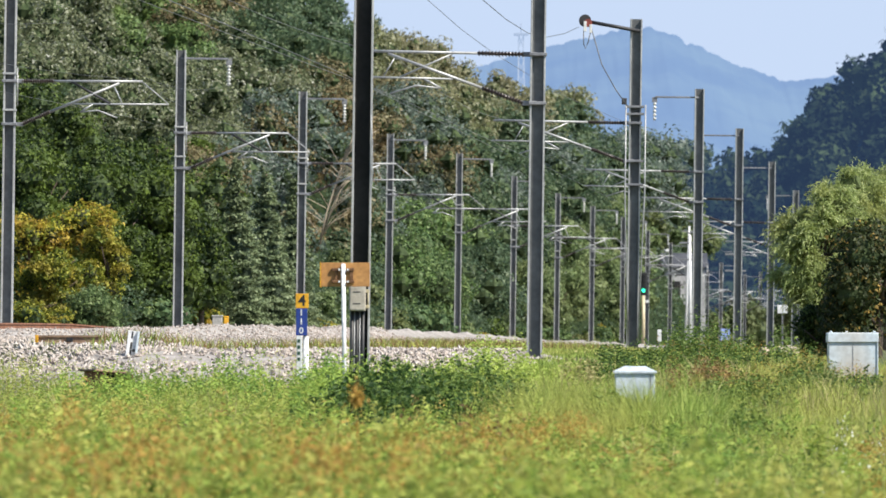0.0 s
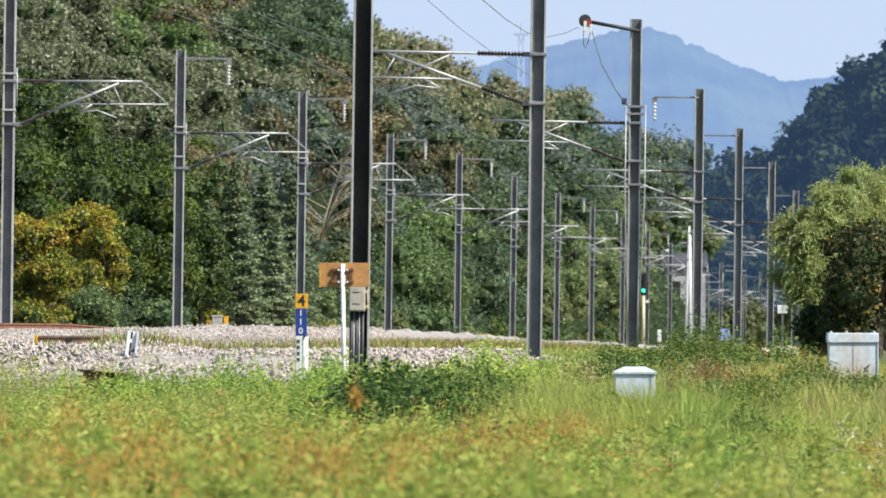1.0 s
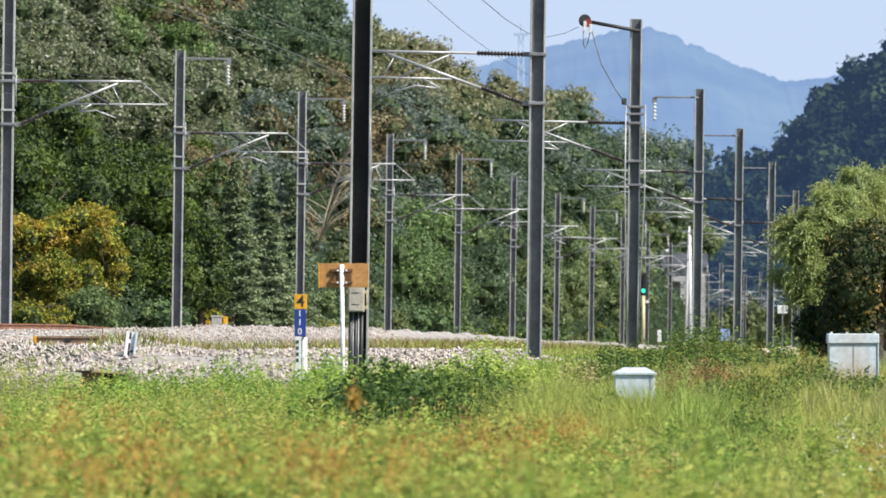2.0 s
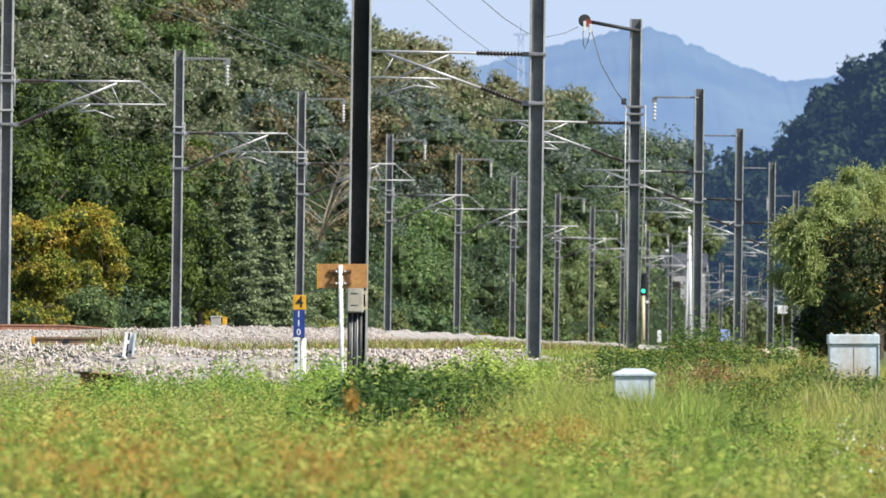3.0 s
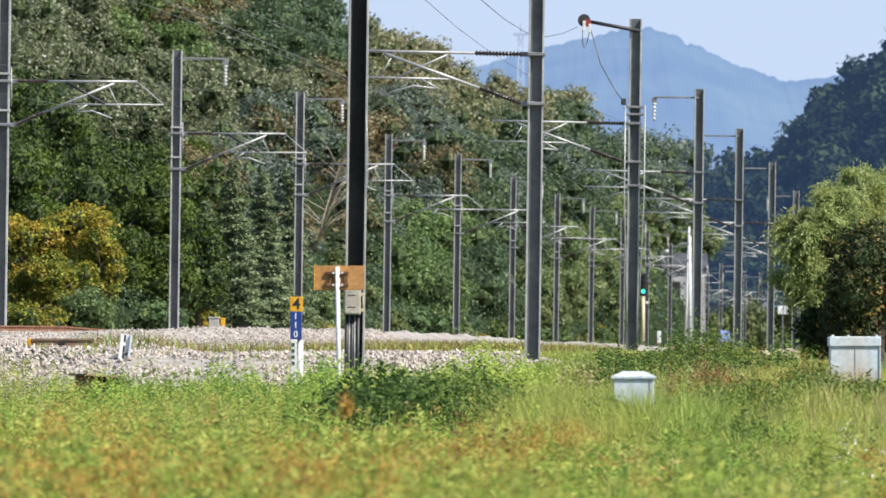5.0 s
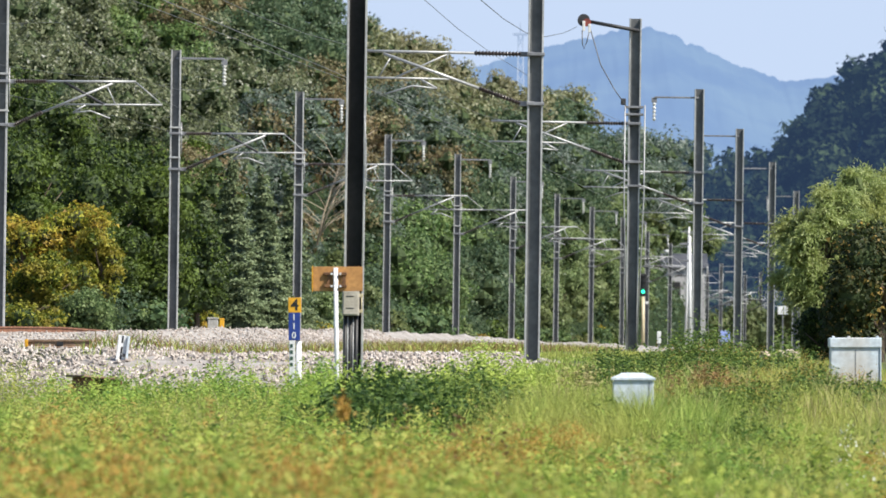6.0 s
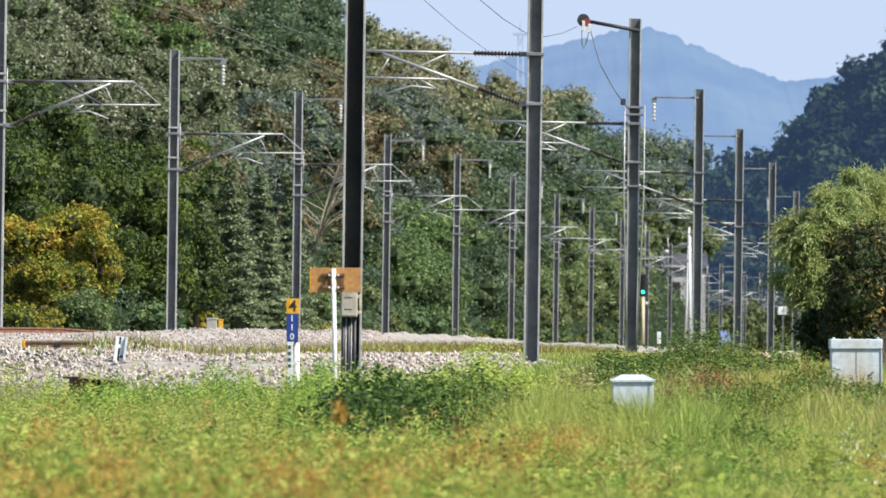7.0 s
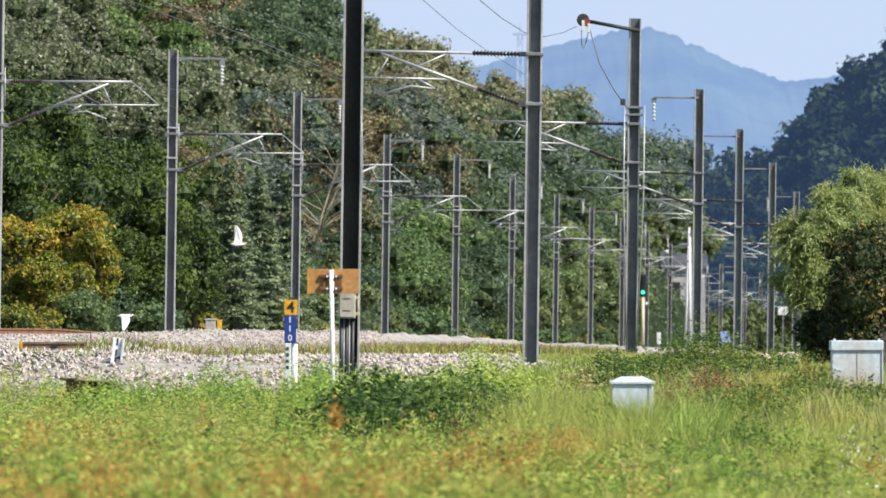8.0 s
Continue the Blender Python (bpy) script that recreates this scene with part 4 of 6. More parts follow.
def lance_plants(rng, roots, height, per, length, width):
    """Upright leafy stems with narrow leaves rising from them, two triangles a leaf."""
    n = len(roots)
    h = np.broadcast_to(height, n)[:, None, None] * rng.uniform(0.55, 1.25, (n, 1, 1)) * swell(roots[:, 0], roots[:, 1])[:, None, None]
    lean = rng.normal(0, 0.12, (n, 1, 3)) * np.array((1, 1, 0))
    s = rng.random((n, per, 1)) ** 0.75
    c = roots[:, None, :] + (np.array((0, 0, 1.0)) + lean) * s * h + rng.normal(0, 0.02, (n, per, 3))
    c = c.reshape(-1, 3)
    m = len(c)
    a = rng.uniform(0, math.tau, m)
    d = np.stack((np.cos(a), np.sin(a), rng.uniform(-0.1, 1.3, m)), -1)
    d /= np.linalg.norm(d, axis=1, keepdims=True)
    side = np.cross(d, rng.normal(0, 1, (m, 3)))
    side /= np.linalg.norm(side, axis=1, keepdims=True)
    k = length * rng.uniform(0.5, 1.3, (m, 1)) * (1.25 - 0.6 * s.reshape(-1, 1))
    w = width * rng.uniform(0.6, 1.3, (m, 1))
    v = np.empty((m, 4, 3))
    v[:, 0] = c
    v[:, 1] = c + d * k * 0.45 + side * w
    v[:, 2] = c + d * k - np.array((0, 0, 0.25)) * k
    v[:, 3] = c + d * k * 0.45 - side * w
    return v.reshape(-1, 3)


def quad_mesh(name, v, material):
    return mesh_from(name, v, np.arange(len(v)).reshape(-1, 4), material)


def weed_plants(rng, roots, height, per, size):
    """Leafy stems: sprays of leaves up each stem."""
    n = len(roots)
    h = height * rng.uniform(0.6, 1.2, (n, 1, 1))
    s = rng.random((n, per, 1)) ** 0.7
    c = roots[:, None, :] + np.array((0, 0, 1.0)) * s * h + rng.normal(0, 0.09, (n, per, 3)) * (1.15 - s * 0.7)
    o = rng.normal(0, 0.7, (n, per, 3)) + np.array((0, -0.3, 0.8))
    return leaf_tris(rng, c.reshape(-1, 3), o.reshape(-1, 3), size, 0.2)


def stuff(name, me, label, category):
    return tagged(new(name, me), label, category, "", "stuff")


def mound(rng, n, cx, cy, sx, sy, height, per, size):
    """A bushy stand of stems, tallest in its middle."""
    x, y = rng.normal(cx, sx, n), rng.normal(cy, sy, n)
    r = np.stack((x, y, ground_z(x, y)), -1)
    k = np.exp(-0.5 * (((x - cx) / (1.3 * sx)) ** 2 + ((y - cy) / (1.5 * sy)) ** 2))
    out = []
    for lo, hi, h in ((0.0, 0.35, 0.45), (0.35, 0.7, 0.75), (0.7, 1.01, 1.0)):
        m = (k >= lo) & (k < hi)
        out.append(lance_plants(rng, r[m], height * h, per // 2, size * 3.0, size * 0.5))
    return np.concatenate(out), r, k


def make_weeds():
    rng = np.random.default_rng(31)
    lo, hi = -0.062, 0.062
    left = lambda x, y: np.clip(0.75 - (x / y - 0.004) * 40, 0.12, 1.0)
    # low layer in dark green, in place of shade between the weeds
    r = field(rng, 3000, 60, 92, lo, hi, left)
    stuff("weed_patch", quad_mesh("weed_patch", lance_plants(rng, r, 0.34, 24, 0.1, 0.016), M_mug), "low dark green weeds standing in for shaded gaps in the foreground field", "weeds")
    # domed clumps of several stems, each clump of one growth
    heart = field(rng, 1050, 56, 100, lo, hi, lambda x, y: np.clip(0.95 - (x / y - 0.004) * 26, 0.1, 1.0))
    n = len(heart)
    wide = rng.uniform(0.07, 0.16, n)
    tall = rng.uniform(0.36, 0.86, n) * np.interp(heart[:, 1], (56, 75, 100), (1.0, 0.9, 0.75))
    pick = rng.random(n) + np.clip(heart[:, 0] / heart[:, 1] * 5, -0.15, 0.25)
    for lo_p, hi_p, m, label in ((-1, 0.36, M_weed, "bushy yellow-green weeds filling the field"), (0.54, 0.75, M_weedgreen, "bushy fresh green weeds in the field"), (0.36, 0.54, M_weedtan, "bushy weeds gone tan and orange in the field"), (0.75, 2, M_weedgreen, "leafy green weeds between the grass")):
        q = (pick >= lo_p) & (pick < hi_p)
        off = rng.normal(0, 1, (q.sum(), 7, 3)) * np.array((1, 1.6, 0))
        rr = heart[q][:, None] + off * wide[q][:, None, None]
        hh = tall[q][:, None] * np.exp(-0.22 * (off[..., 0] ** 2 + (off[..., 1] / 1.6) ** 2))
        rr = rr.reshape(-1, 3)
        stuff("weed_clumps", quad_mesh("weed_clumps", lance_plants(rng, rr, hh.ravel(), 24, 0.165, 0.0115), m), label, "weeds")
    r = field(rng, 7600, 86, 137, lo, hi, left)
    stuff("weed_patch", quad_mesh("weed_patch", lance_plants(rng, r, 0.46, 21, 0.066, 0.0105), M_weed), "yellow-green weeds on the bank", "weeds")
    green = lambda x, y: np.clip(0.14 + (x / y + 0.004) * 45, 0.1, 1) * np.clip(0.35 + 0.9 * (swell(x, y) - 0.75), 0.12, 1)
    near = field(rng, 9000, 60, 100, lo, hi, green)
    stuff("grass_patch", tuft_mesh("grass_patch", rng, near, 15, 0.4, 0.0052, M_grass, 0.13), "bright green tufted grass in the field", "grass")
    mid = field(rng, 13000, 98, 134, lo, hi, green)
    stuff("grass_patch", tuft_mesh("grass_patch", rng, mid, 12, 0.34, 0.0048, M_grass, 0.1), "bright green tufted grass on the bank", "grass")
    tan = field(rng, 5200, 62, 134, lo, hi, lambda x, y: np.clip(1.25 - swell(x, y * 0.7 + 9), 0.05, 1) * np.where(x > 0, 1.0, 0.5))
    stuff("dry_grass", tuft_mesh("dry_grass", rng, tan, 12, 0.5, 0.006, M_dry), "dry straw-coloured grass among the green", "grass")
    # low dark plants in the grass
    dark = field(rng, 1900, 74, 132, 0.0, hi, lambda x, y: np.clip(1.5 * (swell(x * 0.6 + 4, y * 0.6) - 1.0), 0.02, 1))
    stuff("weed_patch", quad_mesh("weed_patch", lance_plants(rng, dark, 0.46, 26, 0.075, 0.013), M_mug), "darker leafy plants among the grass", "weeds")
    c = field(rng, 10, 70, 90, 0.049, 0.056)
    c[:, 2] += 0.42
    stuff("white_flowers", tri_mesh("white_flowers", weed_plants(rng, c, 0.1, 10, 0.014), M_petal), "small white flowers in the grass", "flowers")
    # clumps of rusty dock seed heads
    out = []
    for k in range(18):
        c = field(rng, 1, 60, 90, lo, hi if k % 4 == 0 else 0.012)[0]
        n = rng.integers(1, 5)
        rr = c + rng.normal(0, 0.16, (n, 3)) * np.array((1, 2.5, 0))
        rr[:, 2] = ground_z(rr[:, 0], rr[:, 1]) + rng.uniform(0.25, 0.48)
        out.append(weed_plants(rng, rr, 0.3, 130, 0.013))
    stuff("seed_heads", tri_mesh("seed_heads", np.concatenate(out), M_seed), "rust-brown seed heads among the weeds", "weeds")
    # the nearest growth: tall stems standing close to the camera's side of the field
    n = 520
    d = rng.uniform(56, 65, n)
    u = rng.uniform(-0.06, 0.06, n)
    fall = np.interp(u, (-0.06, -0.02, 0.008, 0.022, 0.06), (0.43, 0.50, 0.60, 0.85, 0.9)) + np.abs(rng.normal(0, 0.26, n))
    top = np.stack((u * d, d, 2.0 - fall), -1)
    root = top.copy()
    root[:, 2] = ground_z(root[:, 0], root[:, 1])
    gap = (top[:, 2] - root[:, 2])[:, None]
    stem_v = np.stack((root - (0.004, 0, 0), root + (0.004, 0, 0), top + (0.002, 0, 0), top - (0.002, 0, 0)), 1).reshape(-1, 3)
    stuff("weed_stems", quad_mesh("weed_stems", stem_v, M_weed), "thin stems of the tall field weeds", "weeds")
    low = top - np.array((0, 0, 1.0)) * np.minimum(gap, 0.62)
    leaves = lance_plants(rng, low, 0.55, 44, 0.11, 0.017)
    stuff("feathery_weeds", quad_mesh("feathery_weeds", leaves, M_weed), "tall feathery pale green weeds", "weeds")
    heads = top[(rng.random(n) < np.where(u < 0.016, 0.13, 0.05))]
    heads = heads + np.array((0, 0, -0.13))
    stuff("seed_heads", tri_mesh("seed_heads", weed_plants(rng, heads, 0.2, 130, 0.014), M_seed), "rust-brown seed heads on tall weeds", "weeds")
    # bushier clumps standing out of the near field
    tops, rust = [], []
    for k in range(95):
        c = field(rng, 1, 60, 88, lo, 0.014 if k % 9 else hi)[0]
        n = rng.integers(4, 10)
        rr = c + rng.normal(0, 0.13, (n, 3)) * np.array((1, 2, 0))
        rr[:, 2] = ground_z(rr[:, 0], rr[:, 1]) + 0.2
        (rust if k % 8 == 0 and c[0] / c[1] < 0.02 else tops).append(rr)
    stuff("weed_patch", quad_mesh("weed_patch", lance_plants(rng, np.concatenate(tops), 0.58, 36, 0.15, 0.012), M_weed), "bushy broad-leaved weeds standing above the field", "weeds")
    stuff("rusty_weeds", quad_mesh("rusty_weeds", lance_plants(rng, np.concatenate(rust), 0.5, 30, 0.1, 0.02), M_deadweed), "rust-coloured withering weeds among the green", "weeds")
    # tall weeds rising at the near edge of the field
    n = 130
    d = rng.uniform(38, 52, n)
    u = np.where(rng.random(n) < 0.8, rng.uniform(-0.062, 0.012, n), rng.uniform(0.012, 0.06, n))
    foot = np.stack((u * d, d, ground_z(u * d, d)), -1)
    tall = 1.8 - 0.0105 * d - np.interp(u, (-0.06, 0.0, 0.03), (0.0, 0.04, 0.16)) - np.abs(rng.normal(0, 0.07, n))
    head = foot + np.stack((rng.normal(0, 0.05, n), np.zeros(n), tall), -1)
    stalk = np.stack((foot - (0.005, 0, 0), foot + (0.005, 0, 0), head + (0.002, 0, 0), head - (0.002, 0, 0)), 1).reshape(-1, 3)
    stuff("weed_stems", quad_mesh("weed_stems", stalk, M_weed), "stems of the tall weeds at the near edge", "weeds")
    low = head - np.array((0, 0, 0.5))
    plume = (rng.random(n) < 0.36) & (u < 0.004)
    stuff("feathery_weeds", quad_mesh("feathery_weeds", lance_plants(rng, low[~plume], 0.47, 50, 0.11, 0.014), M_weed), "tall leafy weeds at the near edge of the field", "weeds")
    stuff("seed_heads", tri_mesh("seed_heads", weed_plants(rng, head[plume] - np.array((0, 0, 0.22)), 0.24, 90, 0.017), M_seed), "rust-brown seed heads at the near edge of the field", "weeds")
    # one tall dock before the mugwort
    c = np.array((-0.705, 60.0, 1.70)) + rng.normal(0, 1, (170, 3)) * np.array((0.028, 0.028, 0.05))
    dock = leaf_tris(rng, c, rng.normal(0, 1, (170, 3)), 0.02)
    dock_stem = np.array([(-0.7, 60.0, 0.25), (-0.69, 60.0, 0.25), (-0.692, 60.0, 1.75)])
    stuff("dock_plant", tri_mesh("dock_plant", np.concatenate((dock, dock_stem)), M_seed), "tall rust-brown dock seed head", "weeds")
    v, r, k = mound(rng, 800, -0.85, 102, 0.6, 2.6, 0.7, 50, 0.045)
    w, r2, k2 = mound(rng, 900, 0.0, 112, 0.62, 4.0, 0.72, 54, 0.036)
    stuff("mugwort_clump", quad_mesh("mugwort_clump", v, M_mugdark), "dense dark green mugwort clump on the bank", "weeds")
    stuff("mugwort_clump", quad_mesh("mugwort_clump", w, M_mug), "green mugwort clump beside the dark one", "weeds")
    r2[:, 2] += 0.2 * k2
    r[:, 2] += 0.2 * k
    r2 = np.concatenate((r2[::2], r[::4]))
    stuff("foxtail_grass", blade_mesh("foxtail_grass", rng, r2, 0.5, 0.01, 0.1, M_foxtail), "bright green upright grass standing in the mugwort", "grass")
    # tall growth before the track and round the cabinets
    out, light, grassy, seeds = [], [], [], []
    for px, d, sx, h in ((1085, 138, 0.3, 0.42), (1150, 140, 0.35, 0.48), (1205, 139, 0.3, 0.6), (1262, 141, 0.35, 0.68), (1325, 140, 0.35, 0.55), (1395, 138, 0.4, 0.5), (1440, 122, 0.3, 0.45), (1400, 116, 0.4, 0.42), (1535, 116, 0.35, 0.4), (1300, 112, 0.4, 0.4), (1090, 102.5, 0.22, 0.5), (1070, 101, 0.25, 0.5), (890, 127, 0.35, 0.78), (940, 129, 0.25, 0.6), (985, 130, 0.35, 0.35), (700, 126, 0.25, 0.6), (775, 126, 0.25, 0.72), (835, 127, 0.35, 0.74), (600, 107.5, 0.22, 0.78), (555, 108, 0.22, 0.62), (650, 108, 0.22, 0.72), (420, 126, 0.5, 0.6), (300, 124, 0.5, 0.55), (575, 128, 0.3, 0.7), (120, 118, 0.5, 0.45), (225, 119, 0.25, 0.5), (500, 121, 0.3, 0.5), (560, 119, 0.3, 0.52), (625, 120, 0.3, 0.55), (440, 119, 0.35, 0.48), (370, 120, 0.3, 0.42)):
        v, r, k = mound(rng, 230, (px - 784) / 14000 * d, d, sx, 2.2, h * (1.3 if d > 135 else 1.0), 30, 0.034)
        (grassy if 645 < px < 1000 else out if px > 650 else light).append(v)
        if px > 1180:
            q = r[(k > 0.5) & (rng.random(len(k)) < 0.07)]
            q[:, 2] += h * 0.72
            seeds.append(q)
    stuff("weed_patch", quad_mesh("weed_patch", np.concatenate(out), M_mug), "tall green weeds in front of the track", "weeds")
    stuff("weed_patch", quad_mesh("weed_patch", np.concatenate(grassy), M_foxtail), "bright yellow-green weeds before the ballast", "weeds")
    stuff("weed_patch", quad_mesh("weed_patch", np.concatenate(light), M_weedgreen), "sunlit green weeds along the ballast", "weeds")
    stuff("seed_heads", tri_mesh("seed_heads", weed_plants(rng, np.concatenate(seeds), 0.26, 56, 0.0095), M_seed), "rust-brown seed heads before the track", "weeds")
    # a patch of rusty docks, a low dark bush, and dark blobs for shade in the mugwort
    n = 24
    x, y = rng.normal(1.1, 0.3, n), rng.uniform(77, 83, n)
    c = np.stack((x, y, rng.uniform(1.08, 1.3, n)), -1)
    stuff("seed_heads", tri_mesh("seed_heads", weed_plants(rng, c, 0.16, 120, 0.012), M_seed), "patch of rust-brown dock seed heads", "weeds")
    base = c.copy()
    base[:, 2] = ground_z(x, y)
    stems = np.stack((base - (0.004, 0, 0), base + (0.004, 0, 0), c + (0.002, 0, 0.1), c - (0.002, 0, -0.1)), 1).reshape(-1, 3)
    stuff("weed_stems", quad_mesh("weed_stems", stems, M_seed), "brown stems of the dock patch", "weeds")
    v, r, k = mound(rng, 170, 3.66, 98, 0.3, 1.2, 0.42, 50, 0.03)
    stuff("dark_bush", quad_mesh("dark_bush", v, M_mug), "low dark green bush in the grass", "weeds")
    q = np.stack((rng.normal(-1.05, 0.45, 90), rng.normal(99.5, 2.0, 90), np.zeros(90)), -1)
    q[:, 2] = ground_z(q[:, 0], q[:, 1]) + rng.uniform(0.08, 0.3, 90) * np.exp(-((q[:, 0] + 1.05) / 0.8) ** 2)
    stuff("shade_cores", tri_mesh("shade_cores", core_blobs(rng, q, rng.uniform(0.1, 0.2, 90)), M_inner), "dark blobs added for shade in the mugwort clump", "weeds")
    v, r, k = mound(rng, 130, 4.04, 119, 0.5, 1.6, 0.5, 60, 0.03)
    stuff("dead_weeds", quad_mesh("dead_weeds", v, M_deadweed), "reddish brown dead weeds on the bank", "weeds")
    v, r, k = mound(rng, 60, 2.39, 131, 0.25, 1.2, 0.7, 40, 0.03)
    stuff("dead_weeds", quad_mesh("dead_weeds", v, M_dry), "pale dry weed stalks on the bank", "weeds")
    r = field(rng, 4200, 130, 151, lo, hi, lambda x, y: np.where(x / y > -0.012, 1.0, 0.12))
    stuff("grass_patch", tuft_mesh("grass_patch", rng, r, 12, 0.2, 0.006, M_grass), "bright green grass tufts before the track", "grass")
    r = field(rng, 3800, 150, 205, 0.002, 0.05)
    stuff("grass_patch", tuft_mesh("grass_patch", rng, r, 9, 0.13, 0.007, M_grass), "short green grass beside the track", "grass")
    # grass round the low cabinet and the near side of the bank
    x, y = rng.normal(2.3, 0.75, 1500), rng.uniform(95, 104.6, 1500)
    r = np.stack((x, y, ground_z(x, y)), -1)
    stuff("grass_patch", tuft_mesh("grass_patch", rng, r, 14, 0.6, 0.004, M_grass, 0.12), "tall bright grass round the low cabinet", "grass")
    # thin growth between the two beds
    y = rng.uniform(140, 330, 12000)
    x = np.interp(y, [p[0] for p in LEFT_LINE], [p[1] for p in LEFT_LINE]) + rng.uniform(6.9, 10.0, 12000)
    keep = (x / y < 0.06) & (x / y > -0.040 - 0.006 * rng.random(len(x)))
    x, y = x[keep], y[keep]
    r = np.stack((x, y, np.maximum(far_top(y) - 0.52, ground_z(x, y) - 0.02)), -1)
    stuff("grass_patch", blade_mesh("grass_patch", rng, r[::2], 0.36, 0.011, 0.5, M_deadweed), "brown withered grass between the ballast beds", "grass")
    stuff("grass_patch", blade_mesh("grass_patch", rng, r[1::2], 0.34, 0.011, 0.45, M_grass), "green grass between the ballast beds", "grass")


def stones(name, line, off_lo, off_hi, zf, y0, y1, n, size, seed, label):
    """Loose crushed stones lying on a bed."""
    rng = np.random.default_rng(seed)
    y = np.sqrt(rng.uniform(y0 ** 2, y1 ** 2, n))
    o = rng.uniform(off_lo, off_hi, n)
    x = np.interp(y, [p[0] for p in line], [p[1] for p in line]) + o
    keep = np.abs(x / y) < 0.06
    x, y, o = x[keep], y[keep], o[keep]
    n = len(x)
    c = np.stack((x, y, zf(o, y) + rng.uniform(0.0, 0.06, n)), -1)
    base = np.array(((1, 0, 0), (-1, 0, 0), (0, 1, 0), (0, -1, 0), (0, 0, 1), (0, 0, -1)), float)
    v = base[None] * size * rng.uniform(0.5, 1.3, (n, 6, 1)) + rng.normal(0, size * 0.3, (n, 6, 3)) + c[:, None]
    t = np.array(((0, 2, 4), (2, 1, 4), (1, 3, 4), (3, 0, 4), (0, 3, 5), (3, 1, 5)))
    f = (np.arange(n)[:, None, None] * 6 + t[None]).reshape(-1, 3)
    tagged(new(name, mesh_from(name, v.reshape(-1, 3), f, M_stone)), label, "stones", "", "stuff")


def stone_shader(nt, b, N, L):
    g = N.new("ShaderNodeNewGeometry")
    r = ramp(N, ((0.0, (0.1, 0.08, 0.075)), (0.3, (0.27, 0.235, 0.215)), (0.7, (0.4, 0.36, 0.34)), (1.0, (0.58, 0.55, 0.53))))
    L.new(g.outputs["Random Per Island"], r.inputs[0])
    n = noise_node(N, L, 0.8, 4)
    c = mixed(N, L, r.outputs[0], (0.4, 0.34, 0.285), n.outputs["Fac"])
    L.new(c, b.inputs["Base Color"])
    b.inputs["Roughness"].default_value = 0.9


M_stone = mat("crushed_stone", stone_shader)
make_weeds()
stones("ballast_stones", RIGHT_LINE, -7.8, 1.4, lambda o, y: near_top(y) - 0.5 * np.interp(o, (-7.8, -5.6, -0.8, 1.4), (1, 0, 0, 1)), 128, 180, 30000, 0.046, 3, "pinkish white crushed stones on the nearer track bed")
stones("ballast_stones", LEFT_LINE, 3.6, 7.8, lambda o, y: far_top(y) - 0.42 * np.interp(o, (5.6, 7.8), (0, 1)) + shoulder(y) * np.interp(o, (4.3, 5.6, 6.2), (0, 1, 0)), 152, 245, 13000, 0.03, 4, "pale crushed stones on the farther track bed")

stones("ballast_stones", [(130, -7.2), (180, -7.2)], -4.2, 2.6, lambda o, y: ground_z(o - 7.2, y), 136, 172, 15000, 0.046, 6, "pinkish white crushed stones spilled beside the tracks")


# ---- rails, sleepers and what lies by the track ----
def rail_bm(pts):
    """A flat-bottomed rail along the points: foot, web and head."""
    prof = ((-0.07, 0), (0.07, 0), (0.07, 0.015), (0.012, 0.03), (0.012, 0.11), (0.036, 0.12), (0.036, 0.155), (-0.036, 0.155), (-0.036, 0.12), (-0.012, 0.11), (-0.012, 0.03), (-0.07, 0.015))
    bm = bmesh.new()
    rings = [[bm.verts.new((x + dx, y, z + dz)) for dx, dz in prof] for x, y, z in pts]
    k = len(prof)
    for u, w in zip(rings, rings[1:]):
        for i in range(k):
            bm.faces.new((u[i], u[(i + 1) % k], w[(i + 1) % k], w[i]))
    bm.faces.new(rings[0])
    bm.faces.new(rings[-1][::-1])
    bmesh.ops.recalc_face_normals(bm, faces=bm.faces[:])
    return bm


def make_tracks():
    for name, line, off, zf, y0 in (("track_far", LEFT_LINE, 3.0, lambda y: far_top(y) - 0.16 * np.clip((y - 181) / 12, 0, 1), 122), ("track_near", RIGHT_LINE, -3.2, lambda y: near_top(y) - 0.13, 140)):
        t = thing(name, (0, 0, 0), "rusty rails on sleepers bedded in crushed stone", "railway track", "", "structure")
        ys = np.concatenate((np.arange(y0, 420, 6.0), np.arange(420, 1180, 30.0)))
        for s in (-0.755, 0.755):
            part("rail", rail_bm([(line_at(line, y) + off + s, y, float(zf(y)) + 0.05) for y in ys]), M_rust, t, "rust-brown steel rail")
        sl = bpy.data.meshes.new("sleeper")
        bm = box(-1.25, 1.25, -0.13, 0.13, -0.14, 0.0, 0.015)
        bm.to_mesh(sl)
        bm.free()
        sl.materials.append(M_concrete)
        for y in np.arange(y0 + 0.3, y0 + 60, 0.62):
            ob = new("sleeper", sl)
            ob.location = (line_at(line, y) + off, y, float(zf(y)) + 0.045)
            ob.parent = t


M_concrete = plain("grey_concrete", (0.3, 0.29, 0.27), (0.42, 0.41, 0.38), 2.0, 0.9, 0, 0.4)
M_yellowpaint = plain("yellow_paint", (0.62, 0.3, 0.015), (0.75, 0.4, 0.02), 3.0, 0.5)
M_bluepaint = plain("blue_enamel", (0.012, 0.035, 0.2), (0.02, 0.05, 0.27), 3.0, 0.35)
M_black = plain("black_enamel", (0.012, 0.012, 0.012), (0.02, 0.02, 0.02), 3.0, 0.5)
M_board = plain("ochre_board", (0.4, 0.19, 0.055), (0.5, 0.26, 0.085), 2.2, 0.6, 0, 0.1, (0.36, 0.17, 0.06))
